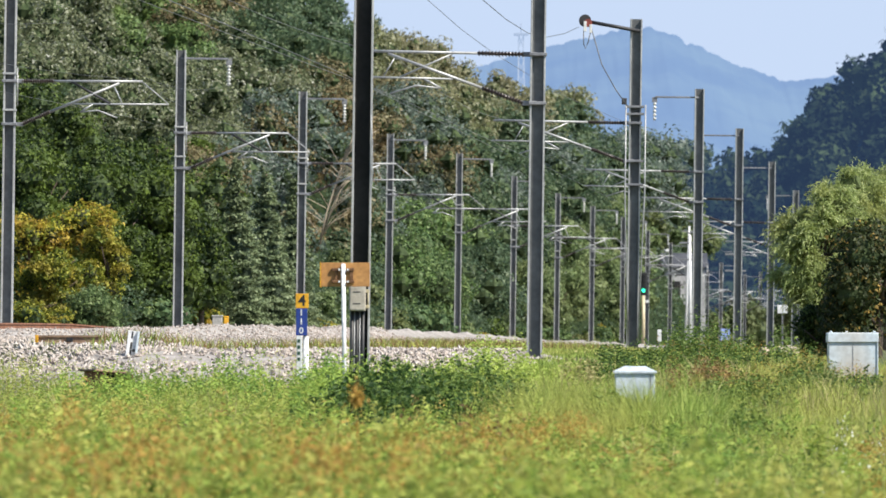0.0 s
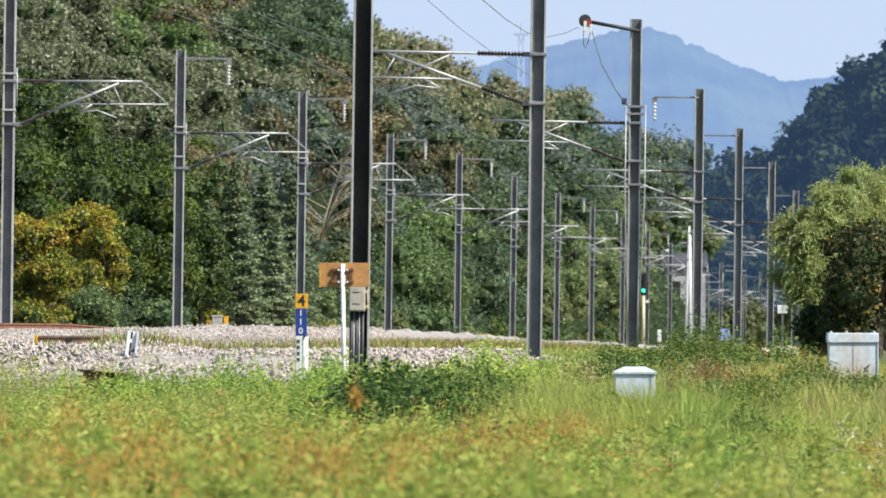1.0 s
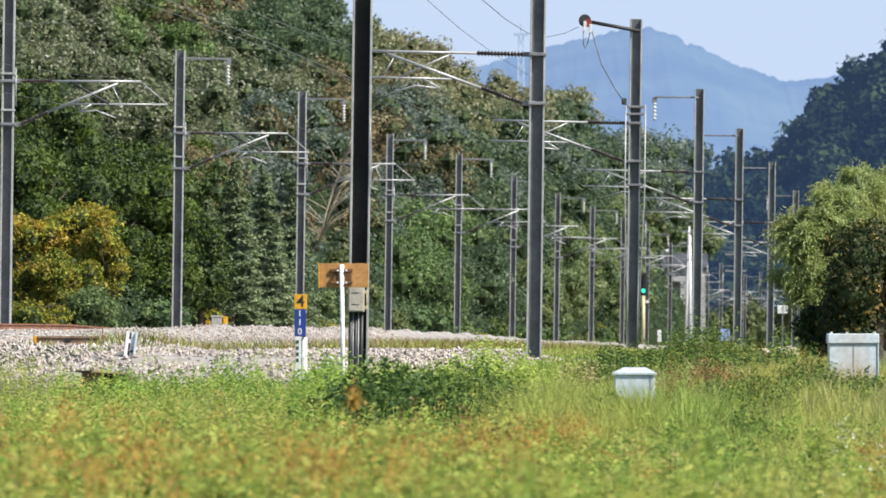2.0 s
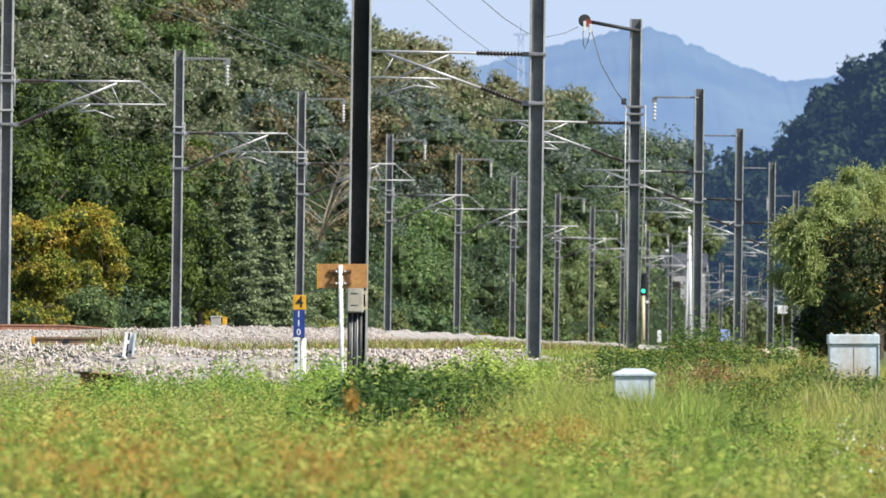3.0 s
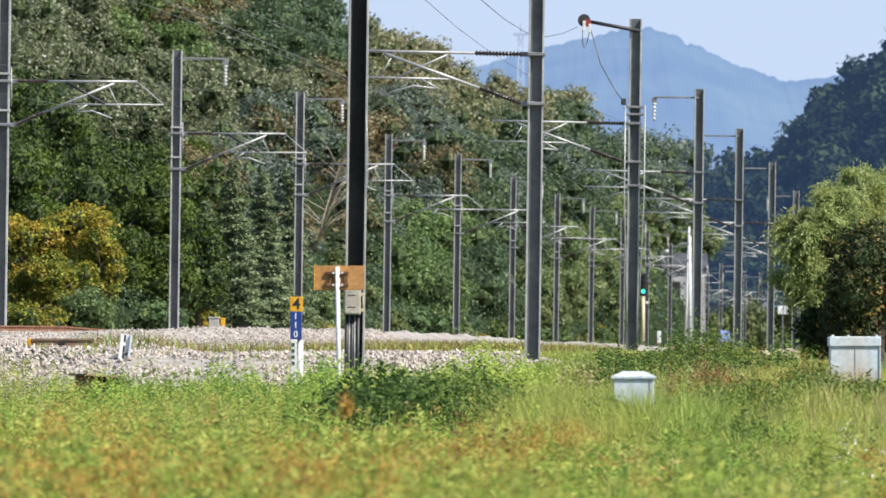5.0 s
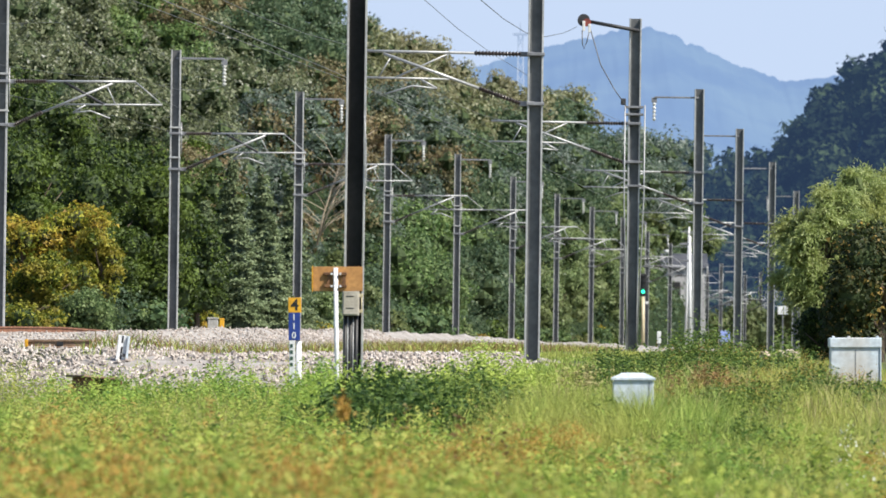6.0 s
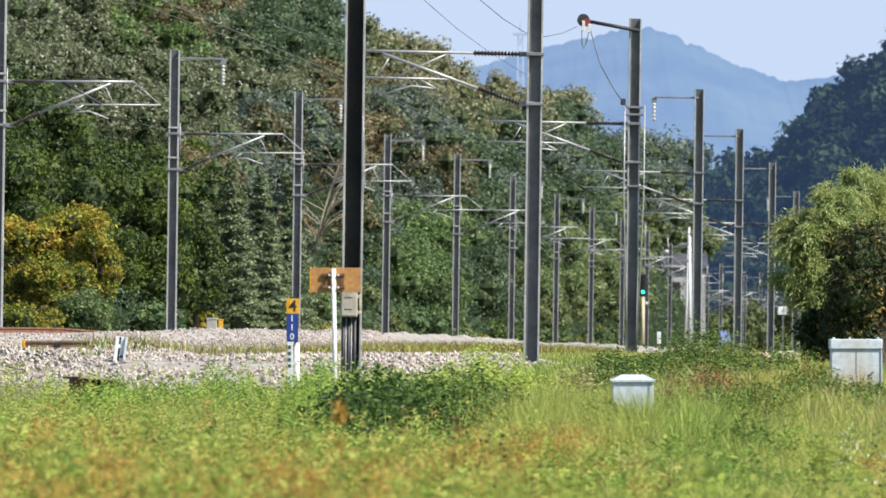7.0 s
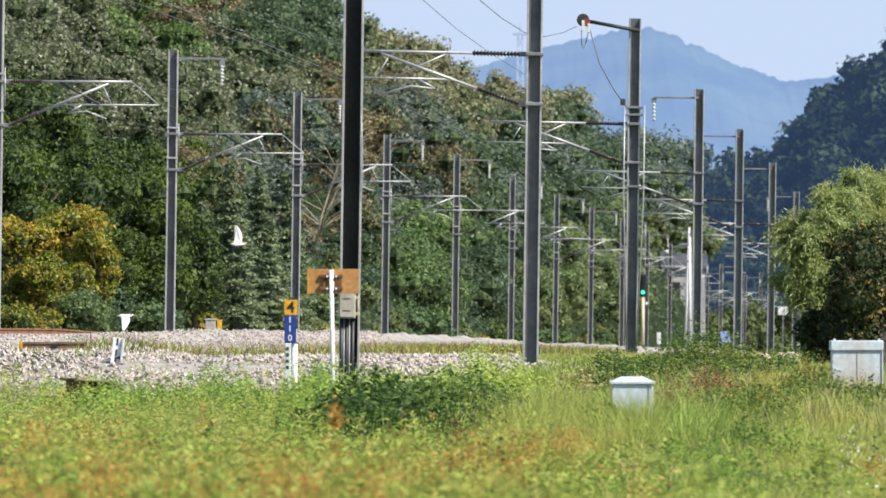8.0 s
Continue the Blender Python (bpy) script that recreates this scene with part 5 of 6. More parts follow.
M_beige = plain("beige_enamel", (0.36, 0.32, 0.26), (0.46, 0.42, 0.35), 2.5, 0.5, 0, 0.1)
M_cab = plain("pale_blue_enamel", (0.5, 0.57, 0.63), (0.6, 0.66, 0.71), 1.5, 0.45, 0, 0.1)
make_tracks()


def stock_rail(at, rz):
    r = thing("stock_rail", at, "short rusty spare rail with a yellow painted end lying on ballast", "rail", "", "", rz)
    part("rail_body", rail_bm([(0, -0.6 + 0.3 * k, 0) for k in range(5)]), M_dusty, r)
    part("end_cap", box(-0.075, 0.075, 0.6, 0.66, 0, 0.16, 0.008), M_yellowpaint, r, "yellow painted end")
    part("joint_plate", box(-0.045, 0.045, -0.06, 0.06, 0.03, 0.11, 0.006), M_dark, r)


M_dusty = plain("dusty_rust", (0.2, 0.125, 0.08), (0.34, 0.235, 0.16), 3.0, 0.9, 0, 0.5)
stock_rail((-7.08, 149.6, 2.34), 86)


def marker_post(at):
    p = thing("marker_post", at, "leaning pale grey channel post with dark slots in the ballast", "post")
    t = part("channel", box(-0.10, 0.10, -0.01, 0.01, -0.3, 0.40, 0.003), M_white, p)
    part("channel_lip", box(0.06, 0.10, -0.07, -0.012, -0.3, 0.40, 0.003), M_cab, p)
    part("channel_lip", box(-0.10, -0.075, -0.07, -0.012, -0.3, 0.36, 0.003), M_white, p)
    for z in (0.27, 0.08, -0.05):
        part("slot", box(-0.035, -0.005, -0.018, -0.0125, z, z + 0.12, 0.002), M_black, t, "dark slot")
    part("bolt", rod([(0.03, -0.05, 0.06), (0.03, -0.0125, 0.06)], 0.03, 8), M_dark, t)
    p.matrix_basis = pose(*at, 0, 7, 6)


marker_post((-5.45, 137.5, 2.13))


def culvert(at):
    c = thing("rusty_trough", at, "half buried rusty steel trough with a dark mouth", "trough", "", "", 24)
    part("side", box(-0.25, -0.23, -0.4, 0.4, -0.2, 0.11, 0.004), M_rust, c)
    part("side", box(0.23, 0.25, -0.4, 0.4, -0.2, 0.11, 0.004), M_rust, c)
    part("lid", box(-0.36, 0.25, -0.36, 0.4, 0.112, 0.14, 0.006), M_dusty, c)
    c.matrix_basis = pose(*at, 0, 5, 24)
    # back and floor are coloured black for the shade inside the mouth
    part("back", box(-0.225, 0.225, 0.3, 0.32, -0.2, 0.108), M_black, c)
    part("floor_plate", box(-0.225, 0.225, -0.4, 0.298, -0.22, -0.203), M_black, c)


culvert((-5.2, 121.8, 1.7))


def stub(at, name, label, w, h, material):
    t = thing(name, at, label, "post")
    part("shaft", box(-w / 2, w / 2, -w / 2, w / 2, -0.3, h, 0.02), material, t)
    part("cap", box(-w * 0.56, w * 0.56, -w * 0.56, w * 0.56, h, h + 0.05, 0.015), material, t)


stub((-7.17, 252.3, 3.12), "concrete_stub", "squat weathered concrete stub behind the ballast", 0.32, 0.34, M_concrete)
stub((-6.84, 250.6, 3.12), "yellow_stub", "small yellow painted post behind the ballast", 0.15, 0.3, M_yellowpaint)


def text_part(name, body, size, material, parent, at):
    """A raised character that faces the camera's side."""
    cu = bpy.data.curves.new(name, "FONT")
    cu.body, cu.size, cu.align_x, cu.align_y, cu.extrude = body, size, "CENTER", "CENTER", 0.002
    cu.offset = size * 0.018
    tmp = bpy.data.objects.new(name, cu)
    me = bpy.data.meshes.new_from_object(tmp)
    bpy.data.objects.remove(tmp)
    me.materials.append(material)
    ob = new(name, me)
    ob.parent = parent
    ob.matrix_basis = pose(*at, 90, 0, 0)


def distance_post(at):
    p = thing("distance_post", at, "distance post with yellow and blue number plates on white foot", "sign")
    part("back_post", rod([(0.06, 0.05, -0.75), (0.06, 0.05, 0.4)], 0.047, 12), M_white, p)
    part("upper_post", rod([(0.05, 0.05, 0.402), (0.05, 0.05, 1.05)], 0.03, 10), M_galv, p)
    f = part("foot", box(-0.09, 0.0, -0.03, 0.03, -0.75, 0.41, 0.008), M_white, p, "white painted foot with worn dark marks")
    for z in (0.3, 0.2, 0.1, 0.0):
        part("mark", box(-0.075, -0.03, -0.037, -0.0335, z, z + 0.055, 0.001), M_greenmark, f, "dark green worn mark")
    a = part("kilometre_plate", box(-0.105, 0.105, -0.03, 0.0, 0.86, 1.1, 0.006), M_yellowpaint, p, "yellow plate with a black figure")
    text_part("figure", "4", 0.25, M_black, a, (0.0, -0.0335, 0.98))
    b = part("number_plate", box(-0.1, 0.085, -0.03, 0.0, 0.415, 0.857, 0.006), M_bluepaint, p, "blue plate with white figures")
    for k, ch in enumerate("110"):
        text_part("figure", ch, 0.14, M_white, b, (-0.013, -0.0335, 0.785 - 0.146 * k))


M_greenmark = plain("dark_green_paint", (0.02, 0.06, 0.04), (0.04, 0.1, 0.07), 8.0, 0.6)
distance_post((-2.32, 128.8, 2.00))


def board_sign(at):
    b = thing("lineside_board", at, "ochre board seen on a white steel post", "sign")
    w = part("board", box(-0.32, 0.37, 0.03, 0.05, 1.06, 1.40, 0.005), M_board, b, "ochre painted sheet board")
    part("board_edge", box(-0.335, -0.321, 0.015, 0.055, 1.05, 1.41, 0.003), M_yellowpaint, w)
    part("pole", rod([(0.025, 0.01, -1.1), (-0.005, -0.02, 1.385)], 0.031, 14), M_white, b, "white painted round post")
    for z in (1.13, 1.3):
        part("clamp", box(-0.17, 0.15, -0.012, 0.029, z - 0.022, z + 0.022, 0.008), M_bracket, b, "rusty brown clamp")
        part("clamp_bolt", rod([(0.06, -0.07, z), (0.06, -0.012, z)], 0.016, 8), M_white, b)
        part("clamp_bolt", rod([(-0.06, -0.07, z), (-0.06, -0.012, z)], 0.016, 8), M_white, b)
    for x in (-0.125, 0.085):
        part("bracket_plate", box(x, x + 0.05, 0.0, 0.029, 1.153, 1.277, 0.004), M_bracket, b)


M_bracket = plain("rusty_bracket", (0.1, 0.045, 0.018), (0.19, 0.09, 0.035), 6.0, 0.8, 0, 0.3)
board_sign((-1.43, 111.4, 1.985))


def junction_box(m):
    j = part("junction_box", box(-0.17, 0.09, -0.34, -0.16, 1.265, 1.655, 0.012), M_beige, m, "beige junction box")
    part("door", box(-0.15, 0.07, -0.352, -0.3415, 1.285, 1.635, 0.005), M_beige, j)
    part("hinge_bar", rod([(0.125, -0.3, 1.32), (0.125, -0.3, 1.6)], 0.012, 6), M_yellowish, j)
    for z in (1.335, 1.575):
        part("hinge", box(0.09, 0.145, -0.32, -0.28, z - 0.025, z + 0.025, 0.006), M_yellowish, j)
    for z in (1.38, 1.56):
        part("catch", box(-0.11, 0.01, -0.358, -0.3525, z - 0.006, z + 0.006, 0.001), M_dark, j)
    for x in (-0.12, -0.04, 0.05):
        part("conduit", rod([(x, -0.24, 1.26), (x, -0.24, 0.5), (x - 0.02, -0.22, -0.4)], 0.028, 8), M_black, m, "black cable conduit")
    for x in (-0.08, 0.002):
        part("thin_pipe", rod([(x, -0.25, 1.26), (x + 0.004, -0.25, -0.3)], 0.009, 6), M_tube, m)
    part("earth_cable", rod([(0.13, -0.17, 4.3), (0.16, -0.18, 3.85), (0.17, -0.18, 3.4), (0.13, -0.17, 2.9), (0.12, -0.165, 1.66)], 0.009, 6), M_tube, m)


M_yellowish = plain("cream_paint", (0.5, 0.42, 0.26), (0.6, 0.52, 0.34), 4.0, 0.5)
junction_box(big)


def low_cabinet(at):
    c = thing("trackside_cabinet", at, "small pale blue metal cabinet with a hipped lid in the grass", "cabinet")
    part("body", box(-0.265, 0.265, 0.0, 0.42, -0.3, 0.22, 0.012), M_cab, c)
    bm = box(-0.29, 0.29, -0.03, 0.45, 0.22, 0.25, 0.005)
    vs = [bm.verts.new(p) for p in ((-0.29, -0.03, 0.2505), (0.29, -0.03, 0.2505), (0.29, 0.45, 0.2505), (-0.29, 0.45, 0.2505), (-0.14, 0.2, 0.32), (0.14, 0.2, 0.32))]
    for q in ((0, 1, 5, 4), (1, 2, 5), (2, 3, 4, 5), (3, 0, 4)):
        bm.faces.new([vs[i] for i in q])
    part("lid", bm, M_cab, c, "pale hipped lid")
    part("door_edge", box(0.20, 0.212, -0.008, -0.001, -0.2, 0.2, 0.001), M_galv, c)


low_cabinet((2.55, 105.3, 1.60))


def tall_cabinet(at):
    c = thing("signal_cabinet", at, "weathered pale blue equipment cabinet before the dark tree", "cabinet")
    b = part("body", box(-0.375, 0.375, 0.0, 0.5, -0.4, 0.42, 0.012), M_cab2, c)
    part("lid", box(-0.395, 0.395, -0.03, 0.53, 0.42, 0.575, 0.015), M_cab2, c)
    part("seam", box(-0.004, 0.004, -0.006, -0.001, -0.38, 0.4), M_galv, b)
    part("side_post", box(0.372, 0.39, -0.02, 0.0, -0.4, 0.417, 0.003), M_cab2, c)
    for x in (-0.34, -0.1, 0.33):
        part("lug", box(x - 0.02, x + 0.02, 0.0, 0.04, 0.5755, 0.6, 0.006), M_cab2, c)


M_cab2 = plain("chalky_blue_enamel", (0.5, 0.58, 0.64), (0.6, 0.67, 0.72), 1.3, 0.5, 0, 0.15, (0.42, 0.38, 0.33))
tall_cabinet((6.32, 121.8, 1.86))


# ---- far things along the line ----
def signal(at):
    s = thing("railway_signal", at, "colour light signal showing green on a cream post", "signal")
    part("post", rod([(0, 0, -0.5), (0, 0, 2.75)], 0.1, 10), M_yellowish, s)
    h = part("head", box(-0.22, 0.22, -0.12, 0.12, 2.76, 4.05, 0.05), M_black, s)
    for z, m in ((3.75, M_black), (3.4, M_black), (3.02, M_green)):
        part("lens", rod([(0, -0.17, z), (0, -0.121, z)], 0.11, 14), m, h, "glowing green lens" if m is M_green else "")
        part("hood", box(-0.15, 0.15, -0.3, -0.122, z + 0.135, z + 0.15, 0.004), M_black, h)
    part("side_lamp", rod([(0.22, -0.1, 2.4), (0.22, 0.1, 2.4)], 0.09, 10), M_white, s)


def glow(name, c, strength):
    def build(nt, b, N, L):
        b.inputs["Base Color"].default_value = (*c, 1)
        b.inputs["Emission Color"].default_value = (*c, 1)
        b.inputs["Emission Strength"].default_value = strength
    return mat(name, build)


M_green = glow("green_signal_light", (0.03, 0.8, 0.42), 1.3)
signal((11.47, 452.4, 3.13))


def pale_pole(at, h, lean, label):
    p = thing("concrete_pole", at, label, "pole", "pale poles by the line")
    part("shaft", rod([(0, 0, -0.5), (0, 0, h)], 0.1, 10, 0.07), M_white, p)
    for z in (h - 0.4, h - 1.2):
        part("cross_arm", box(-0.5, 0.5, -0.05, 0.05, z, z + 0.09, 0.01), M_galv, p)
    p.matrix_basis = pose(*at, 0, lean, 0)


pale_pole((11.95, 382.8, 2.96), 5.195, 0.0, "pale concrete pole beside the masts")
pale_pole((17.06, 556.8, 3.47), 8.153, 2.0, "slightly leaning pale concrete pole")
pale_pole((14.11, 382.8, 2.96), 4.648, 0.5, "short pale concrete pole beside the masts")


def house(at):
    h = thing("grey_house", at, "grey gabled house at the edge of the far woods", "house")
    part("wall", box(-1.9, 1.9, 0, 5, -3, 4.9, 0.02), M_plaster, h)
    bm = bmesh.new()
    vs = [bm.verts.new(p) for p in ((-2.2, -0.4, 4.9), (2.2, -0.4, 4.9), (2.2, 5.4, 4.9), (-2.2, 5.4, 4.9), (-2.2, 2.5, 6.3), (2.2, 2.5, 6.3))]
    for q in ((0, 1, 5, 4), (2, 3, 4, 5), (1, 2, 5), (3, 0, 4), (3, 2, 1, 0)):
        bm.faces.new([vs[i] for i in q])
    part("roof", bm, M_slate, h, "dark grey roof")
    for x in (-1.4, 0.5):
        w = part("window", box(x, x + 1.0, -0.06, -0.001, 2.2, 3.6, 0.01), M_black, h)
        part("sill", box(x - 0.1, x + 1.1, -0.14, -0.001, 2.1, 2.195, 0.01), M_white, w)


M_plaster = plain("grey_plaster", (0.34, 0.34, 0.35), (0.44, 0.44, 0.45), 0.6, 0.9)
M_slate = plain("slate_roof", (0.04, 0.045, 0.06), (0.08, 0.085, 0.1), 0.8, 0.8)
house((22.93, 749.9, 6.18))


def lamp_post(at):
    l = thing("street_lamp", at, "slim street lamp with a bright white head", "lamp")
    part("pole", rod([(0, 0, -0.5), (0, 0, 8.6)], 0.08, 8, 0.05), M_galv, l)
    part("head", rod([(-0.35, 0, 8.6), (0.35, 0, 8.7)], 0.2, 10), M_white, l)


lamp_post((21.76, 765.6, 4.19))


def small_sign(at, w, h, z, m, name, label):
    s = thing(name, at, label, "sign")
    part("panel", box(-w / 2, w / 2, -0.03, 0.0, z, z + h, 0.01), m, s)
    part("post", box(-0.04, 0.04, 0.002, 0.08, -0.5, z + h * 0.8, 0.01), M_galv, s)


M_lilac = plain("lilac_blue_sign", (0.25, 0.33, 0.75), (0.4, 0.48, 0.85), 2.0, 0.5)
small_sign((12.40, 348.0, 2.80), 0.42, 0.5, 0.2, M_lilac, "blue_sign", "small blue and white sign by the track")
small_sign((10.00, 365.4, 2.89), 0.18, 0.55, 0.1, M_white, "white_marker", "narrow white marker by the track")
small_sign((20.88, 487.2, 3.18), 0.6, 0.5, 1.9, M_white, "white_sign", "small white sign on a post down the line")


def boulder(at, r, seed):
    rng = np.random.default_rng(seed)
    b = bmesh.new()
    bmesh.ops.create_icosphere(b, subdivisions=2, radius=r)
    for v in b.verts:
        v.co *= 1 + 0.35 * noise.noise(v.co * 2.2 / r + Vector((seed, 0, 0)))
        v.co.z *= 0.7
    me = bpy.data.meshes.new("boulder")
    b.to_mesh(me)
    b.free()
    me.materials.append(M_boulder)
    ob = tagged(new("boulder", me), "pale tan heap of rubble by the track", "rubble", "rubble by the track")
    ob.location = at


M_boulder = plain("tan_rubble", (0.4, 0.32, 0.24), (0.6, 0.52, 0.42), 2.0, 0.9, 0, 0.8)
for k, (x, r) in enumerate(((1378, 0.16), (1398, 0.2), (1352, 0.13))):
    boulder(((x - 784) / 14000 * 170.0, 170.0, 2.22), r, k)


def radio_tower(at):
    t = thing("radio_tower", at, "pale hazy lattice radio tower on the ridge", "tower")
    H, w0, w1 = 11.265, 0.45, 0.22
    for sx in (-1, 1):
        for sy in (-1, 1):
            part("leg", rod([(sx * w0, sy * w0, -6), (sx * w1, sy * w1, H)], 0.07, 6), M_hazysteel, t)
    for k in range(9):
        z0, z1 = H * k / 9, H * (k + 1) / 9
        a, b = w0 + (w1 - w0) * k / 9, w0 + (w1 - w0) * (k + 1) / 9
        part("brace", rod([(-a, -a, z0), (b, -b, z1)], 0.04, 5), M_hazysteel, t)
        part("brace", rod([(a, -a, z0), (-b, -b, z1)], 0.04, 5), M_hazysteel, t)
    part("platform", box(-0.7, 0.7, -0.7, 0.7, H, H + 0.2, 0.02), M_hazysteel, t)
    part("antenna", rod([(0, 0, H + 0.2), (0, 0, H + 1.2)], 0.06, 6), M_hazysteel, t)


# the tower's steel glows pale blue in place of haze
M_hazysteel = far_haze("haze_glow_steel", (0.06, 0.06, 0.06), (0.1, 0.1, 0.1), 0.3, (0.5, 0.65, 0.92), 0.42)
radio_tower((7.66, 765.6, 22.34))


# far woods and growth beyond the bend
def far_growth(name, spots, seed, material, label):
    rng = np.random.default_rng(seed)
    out = []
    for x, y, z, rx, rz, n, leaf in spots:
        c, o, core = crown_points(rng, n, rx, rz, 10, -1)
        out.append(leaf_tris(rng, c + np.array((x, y, z)), o, leaf))
        out.append(core + np.array((x, y, z)))
    tagged(new(name, tri_mesh(name, np.concatenate(out), material)), label, "woods", "", "stuff")


rng = np.random.default_rng(91)
spots = []
for k in range(70):
    y = rng.uniform(775, 1000)
    u = rng.uniform(0.020, 0.054)
    r = rng.uniform(1.8, 3.2)
    spots.append((u * y, y, rng.uniform(2.5, 6.5), r, r * 1.1, 500, 0.36))
far_growth("far_woods", spots, 92, M_farleaf, "hazy green woods beyond the bend of the line")
spots = []
for k in range(230):
    u = rng.uniform(0.026, 0.072)
    s = rng.random() ** 0.7
    top = np.interp(u, (0.026, 0.030, 0.041, 0.045, 0.049, 0.054, 0.062), (0.026, 0.0270, 0.0275, 0.0305, 0.0358, 0.0402, 0.045))
    y = 1280 + 330 * s
    r = rng.uniform(4, 7.5)
    spots.append((u * y, y, 2 + top * y * s - r * 0.6, r, r * 1.15, 330, 0.85))
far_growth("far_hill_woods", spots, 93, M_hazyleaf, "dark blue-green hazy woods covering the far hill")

# ---- overhead wires ----
def wire(name, pts, r, label, group=""):
    bm = rod(pts, r, 5)
    me = bpy.data.meshes.new(name)
    bm.to_mesh(me)
    bm.free()
    me.materials.append(M_wire)
    tagged(new(name, me), label, "wire", group)


def span_wire(name, line, masts, off, z, sag, r, label):
    pts = []
    ys = [masts[0][0] - 50] + [m[0] for m in masts]
    for a, b in zip(ys, ys[1:]):
        for k in range(6):
            t = k / 6
            y = a + (b - a) * t
            pts.append((line_at(line, y) + off, y, z - sag * 4 * t * (1 - t)))
    wire(name, pts, r, label)


span_wire("messenger_wire", LEFT_LINE, LEFT_MASTS, 3.1, 9.0, 0.35, 0.004, "dark messenger wire over the farther track")
span_wire("contact_wire", LEFT_LINE, LEFT_MASTS, 3.0, 8.06, 0.0, 0.004, "thin contact wire over the farther track")
span_wire("feeder_wire", LEFT_LINE, LEFT_MASTS, 1.45, 10.4, 0.7, 0.004, "sagging feeder wire under the mast arms")
span_wire("messenger_wire", RIGHT_LINE, RIGHT_MASTS, -3.2, 8.65, 0.35, 0.006, "dark messenger wire over the nearer track")
span_wire("contact_wire", RIGHT_LINE, RIGHT_MASTS, -3.1, 7.7, 0.0, 0.006, "thin contact wire over the nearer track")
wire("feeder_wire", [(-6.02, 152.2, 9.29), (-5.64, 165.3, 9.52), (-4.94, 187.1, 9.90), (-3.07, 234.9, 10.61), (-1.33, 269.7, 10.80), (2.88, 348.0, 11.15)], 0.011, "long feeder wire crossing before the wooded hill")
wire("feeder_wire", [(-0.68, 147.9, 9.13), (-0.31, 160.9, 9.36), (0.40, 182.7, 9.70), (1.33, 208.8, 10.16), (3.84, 261.0, 10.86), (7.58, 330.6, 12.04)], 0.007, "thin feeder wire against the sky")
wire("tension_wire", [(0.39, 152.2, 9.34), (0.84, 165.3, 9.56), (1.45, 182.7, 9.92), (2.11, 195.8, 10.14), (2.69, 204.4, 10.40), (3.29, 213.2, 10.86), (3.74, 217.9, 11.23)], 0.009, "slack wire hanging from the pulley arm")


# ---- egrets ----
def egret(label, k):
    e = thing("egret", (0, 0, 0), label, "bird", "egrets in flight")
    bm = bmesh.new()
    add_rod(bm, [(-0.2, 0, 0.0), (-0.12, 0, -0.01), (0.0, 0, -0.02), (0.12, 0, -0.005), (0.17, 0, 0.015)], 0.05, 10)
    for v in bm.verts:
        full = 1 - min(1.0, abs(v.co.x + 0.02) / 0.24) ** 2
        v.co.y *= 0.35 + 0.95 * full
        v.co.z = -0.01 + (v.co.z + 0.01) * (0.35 + 0.95 * full)
    body = part("body", bm, M_feather, e)
    part("neck", rod([(0.15, 0, 0.005), (0.2, 0, -0.025), (0.235, 0, 0.02), (0.27, 0, 0.03)], 0.028, 8, 0.022), M_feather, e)
    part("bill", rod([(0.275, 0, 0.03), (0.36, 0, 0.022)], 0.011, 6, 0.002), M_yellowpaint, e, "yellow pointed bill")
    for s in (-1, 1):
        part("leg", rod([(-0.16, s * 0.02, -0.02), (-0.34, s * 0.02, -0.025)], 0.007, 5), M_black, e, "dark trailing leg")
    part("tail", box(-0.27, -0.17, -0.05, 0.05, -0.008, 0.008, 0.006), M_feather, e)
    wings = []
    for s in (-1, 1):
        bm = bmesh.new()
        out = ((0.1, 0.0), (0.13, 0.2), (0.1, 0.35), (0.02, 0.5), (-0.07, 0.62), (-0.12, 0.59), (-0.13, 0.4), (-0.14, 0.2), (-0.14, 0.0))
        rings = []
        for dz in (0.008, -0.008):
            rings.append([bm.verts.new((x, s * y, dz * (1.4 - 1.4 * y) + 0.06 * math.sin(y * 4))) for x, y in out])
        bm.faces.new(rings[0])
        bm.faces.new(rings[1][::-1])
        for i in range(len(out)):
            j = (i + 1) % len(out)
            bm.faces.new((rings[0][j], rings[0][i], rings[1][i], rings[1][j]))
        bmesh.ops.recalc_face_normals(bm, faces=bm.faces[:])
        wings.append(part("wing", bm, M_feather, e, "broad white wing"))
    for p in e.children:
        p.data.transform(Matrix.Scale(k, 4))
    return e, wings


M_feather = leafy("white_feathers", ((0.0, (0.82, 0.82, 0.8)), (1.0, (0.86, 0.86, 0.85))), (0.8, 0.8, 0.78), 4.0, 0.3, 0.2)
egret_a, wings_a = egret("white egret flying with broad wings over the track", 0.68)
egret_b, wings_b = egret("white egret flying low over the ballast", 0.66)

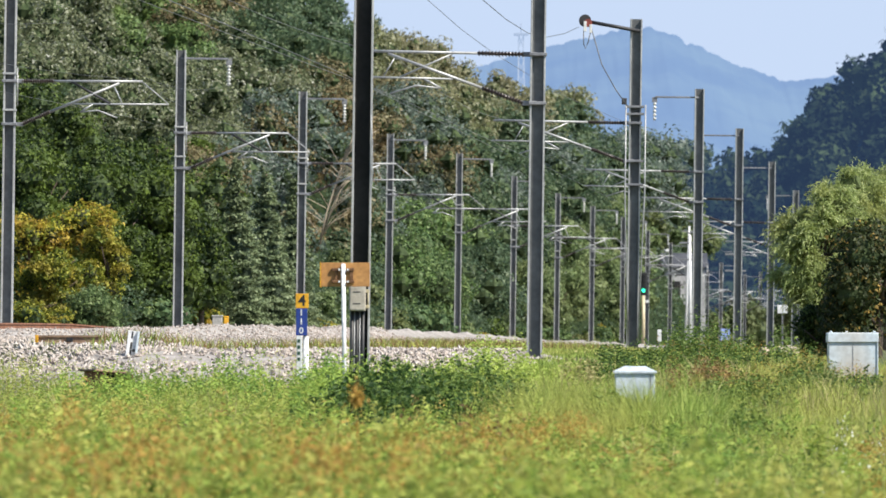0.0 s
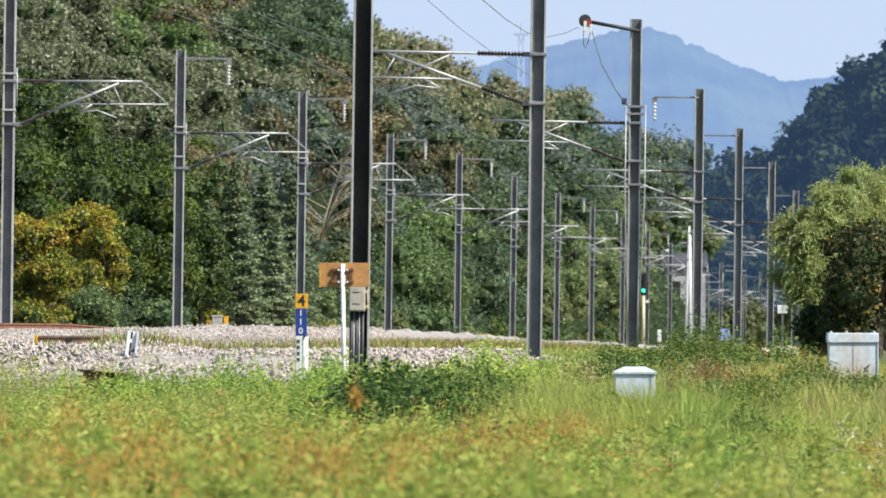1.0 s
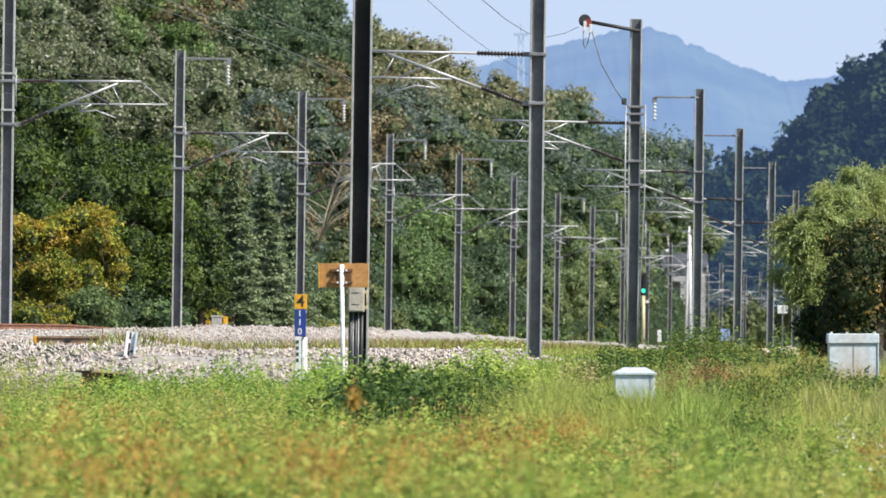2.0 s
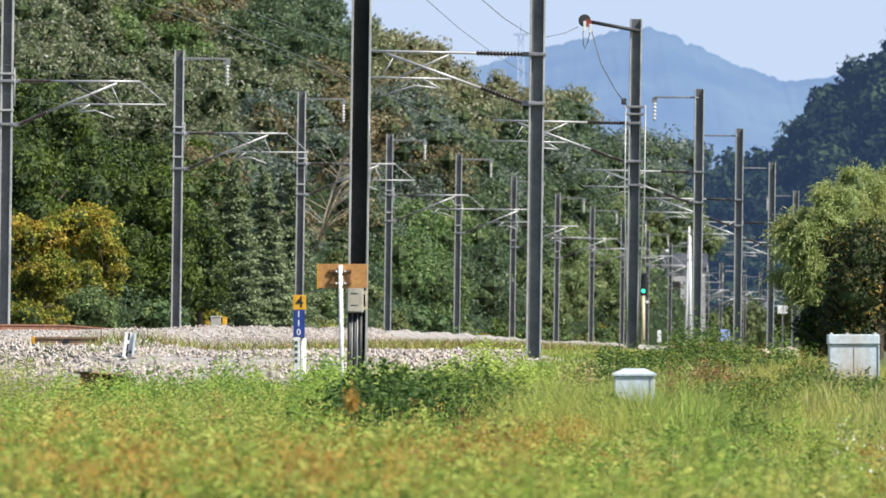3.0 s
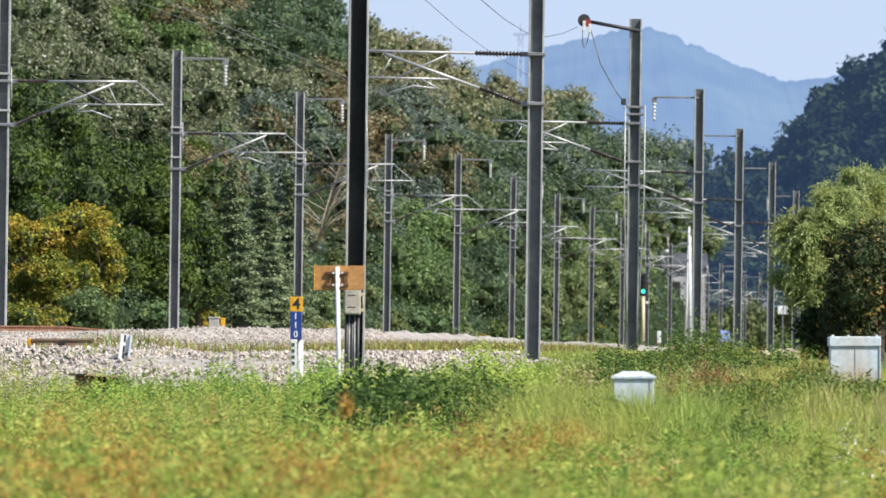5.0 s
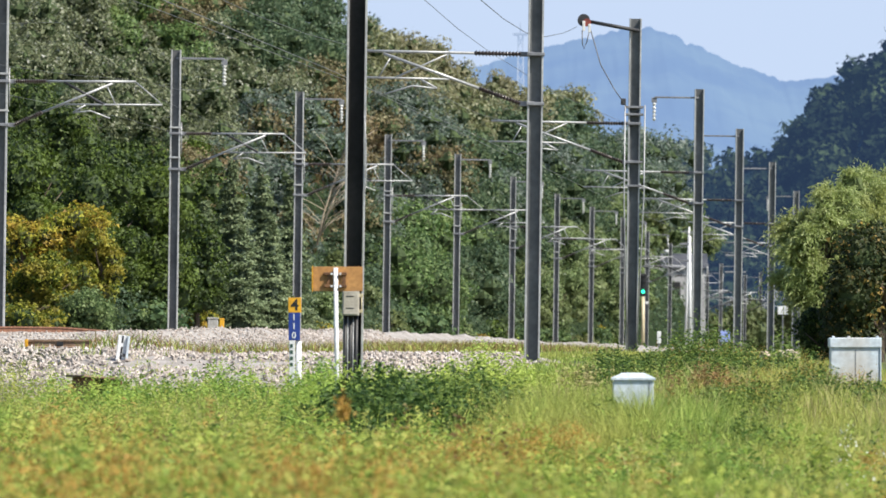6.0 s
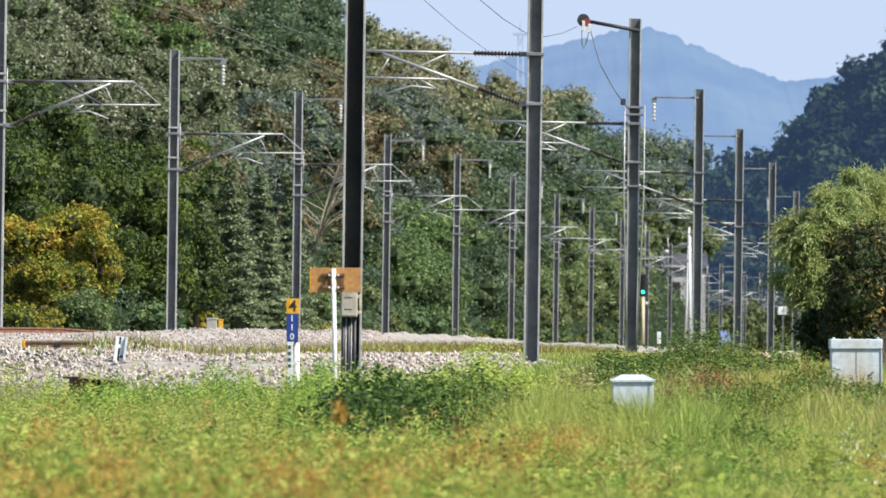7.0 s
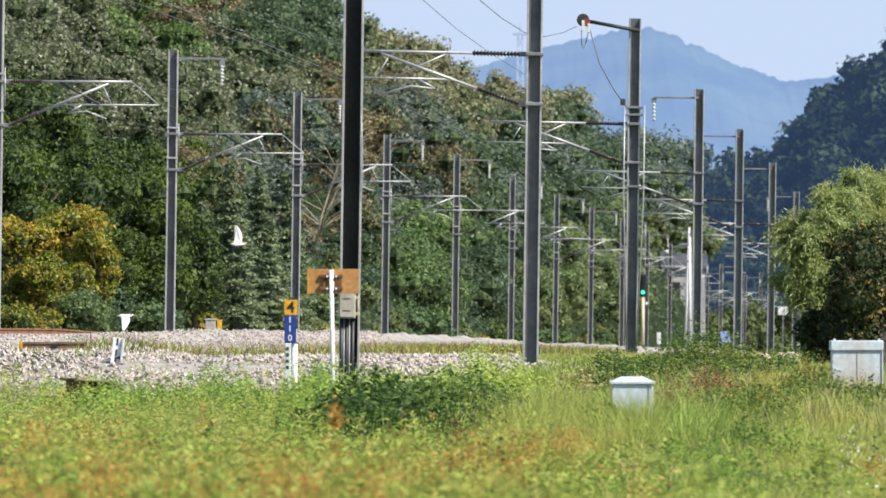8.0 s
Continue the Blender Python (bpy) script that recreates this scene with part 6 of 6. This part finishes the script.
# ---- moving things ----
def flap(wings, rows):
    """Key both wings of a bird: seconds and the lift of each wing in degrees."""
    for k, w in enumerate(wings):
        s = (-1, 1)[k]
        walk(w, [(r[0], pose(0.012, s * 0.02, 0.012, s * r[1 + k], 0, 0)) for r in rows])


def motions():
    # seconds, place, bank, heading
    walk(egret_a, [(t, pose(*p, bank, -30 if t == 7.8 else 0, rz)) for t, p, bank, rz in (
        (0.0, (-67.0, 188.0, 5.4), 0, 4), (6.0, (-20.4, 188.0, 4.7), 0, 4), (7.0, (-12.319, 188.0, 4.528), 0, 4), (7.2, (-10.694, 188.0, 4.558), 0, 5), (7.3, (-9.936, 188.0, 4.612), -10, 8), (7.4, (-9.138, 188.0, 4.521), 0, 8),
        (7.5, (-8.525, 188.0, 4.642), 22, 12), (7.6, (-7.755, 188.0, 4.564), 0, 8), (7.7, (-7.064, 188.0, 4.724), 20, 8), (7.8, (-6.281, 188.0, 4.739), 60, 24), (7.9, (-5.473, 188.0, 4.806), 12, 10), (8.0, (-4.665, 188.0, 4.887), 0, 5))])
    walk(egret_b, [(t, pose(*p, bank, 0, rz)) for t, p, bank, rz in (
        (0.0, (-94.0, 178.0, 4.6), 0, 2), (6.0, (-29.0, 178.0, 3.7), 0, 2), (7.0, (-17.716, 178.0, 3.485), 0, 2), (7.5, (-12.329, 178.0, 3.394), 0, 2), (7.7, (-10.169, 178.0, 3.360), 0, 2), (7.8, (-9.091, 178.0, 3.337), 0, 4), (7.9, (-8.000, 178.0, 3.265), 0, 4), (8.0, (-6.898, 178.0, 3.154), 0, 4))])
    beat = [(round(0.2 * k, 2), (35, -15)[k % 2], (35, -15)[k % 2]) for k in range(36)]
    flap(wings_a, beat + [(7.2, -10, -10), (7.3, 60, 50), (7.4, -25, -25), (7.5, 22, 42), (7.6, 0, 4), (7.7, 30, 25), (7.8, 8, 12), (7.85, -20, -15), (7.9, -58, -50), (7.95, 15, 15), (8.0, 80, 78)])
    flap(wings_b, beat + [(7.2, 20, 20), (7.5, 30, 30), (7.7, 10, 10), (7.8, -66, -60), (7.85, 10, 10), (7.9, 82, 80), (7.95, 10, 10), (8.0, -62, -58)])


motions()
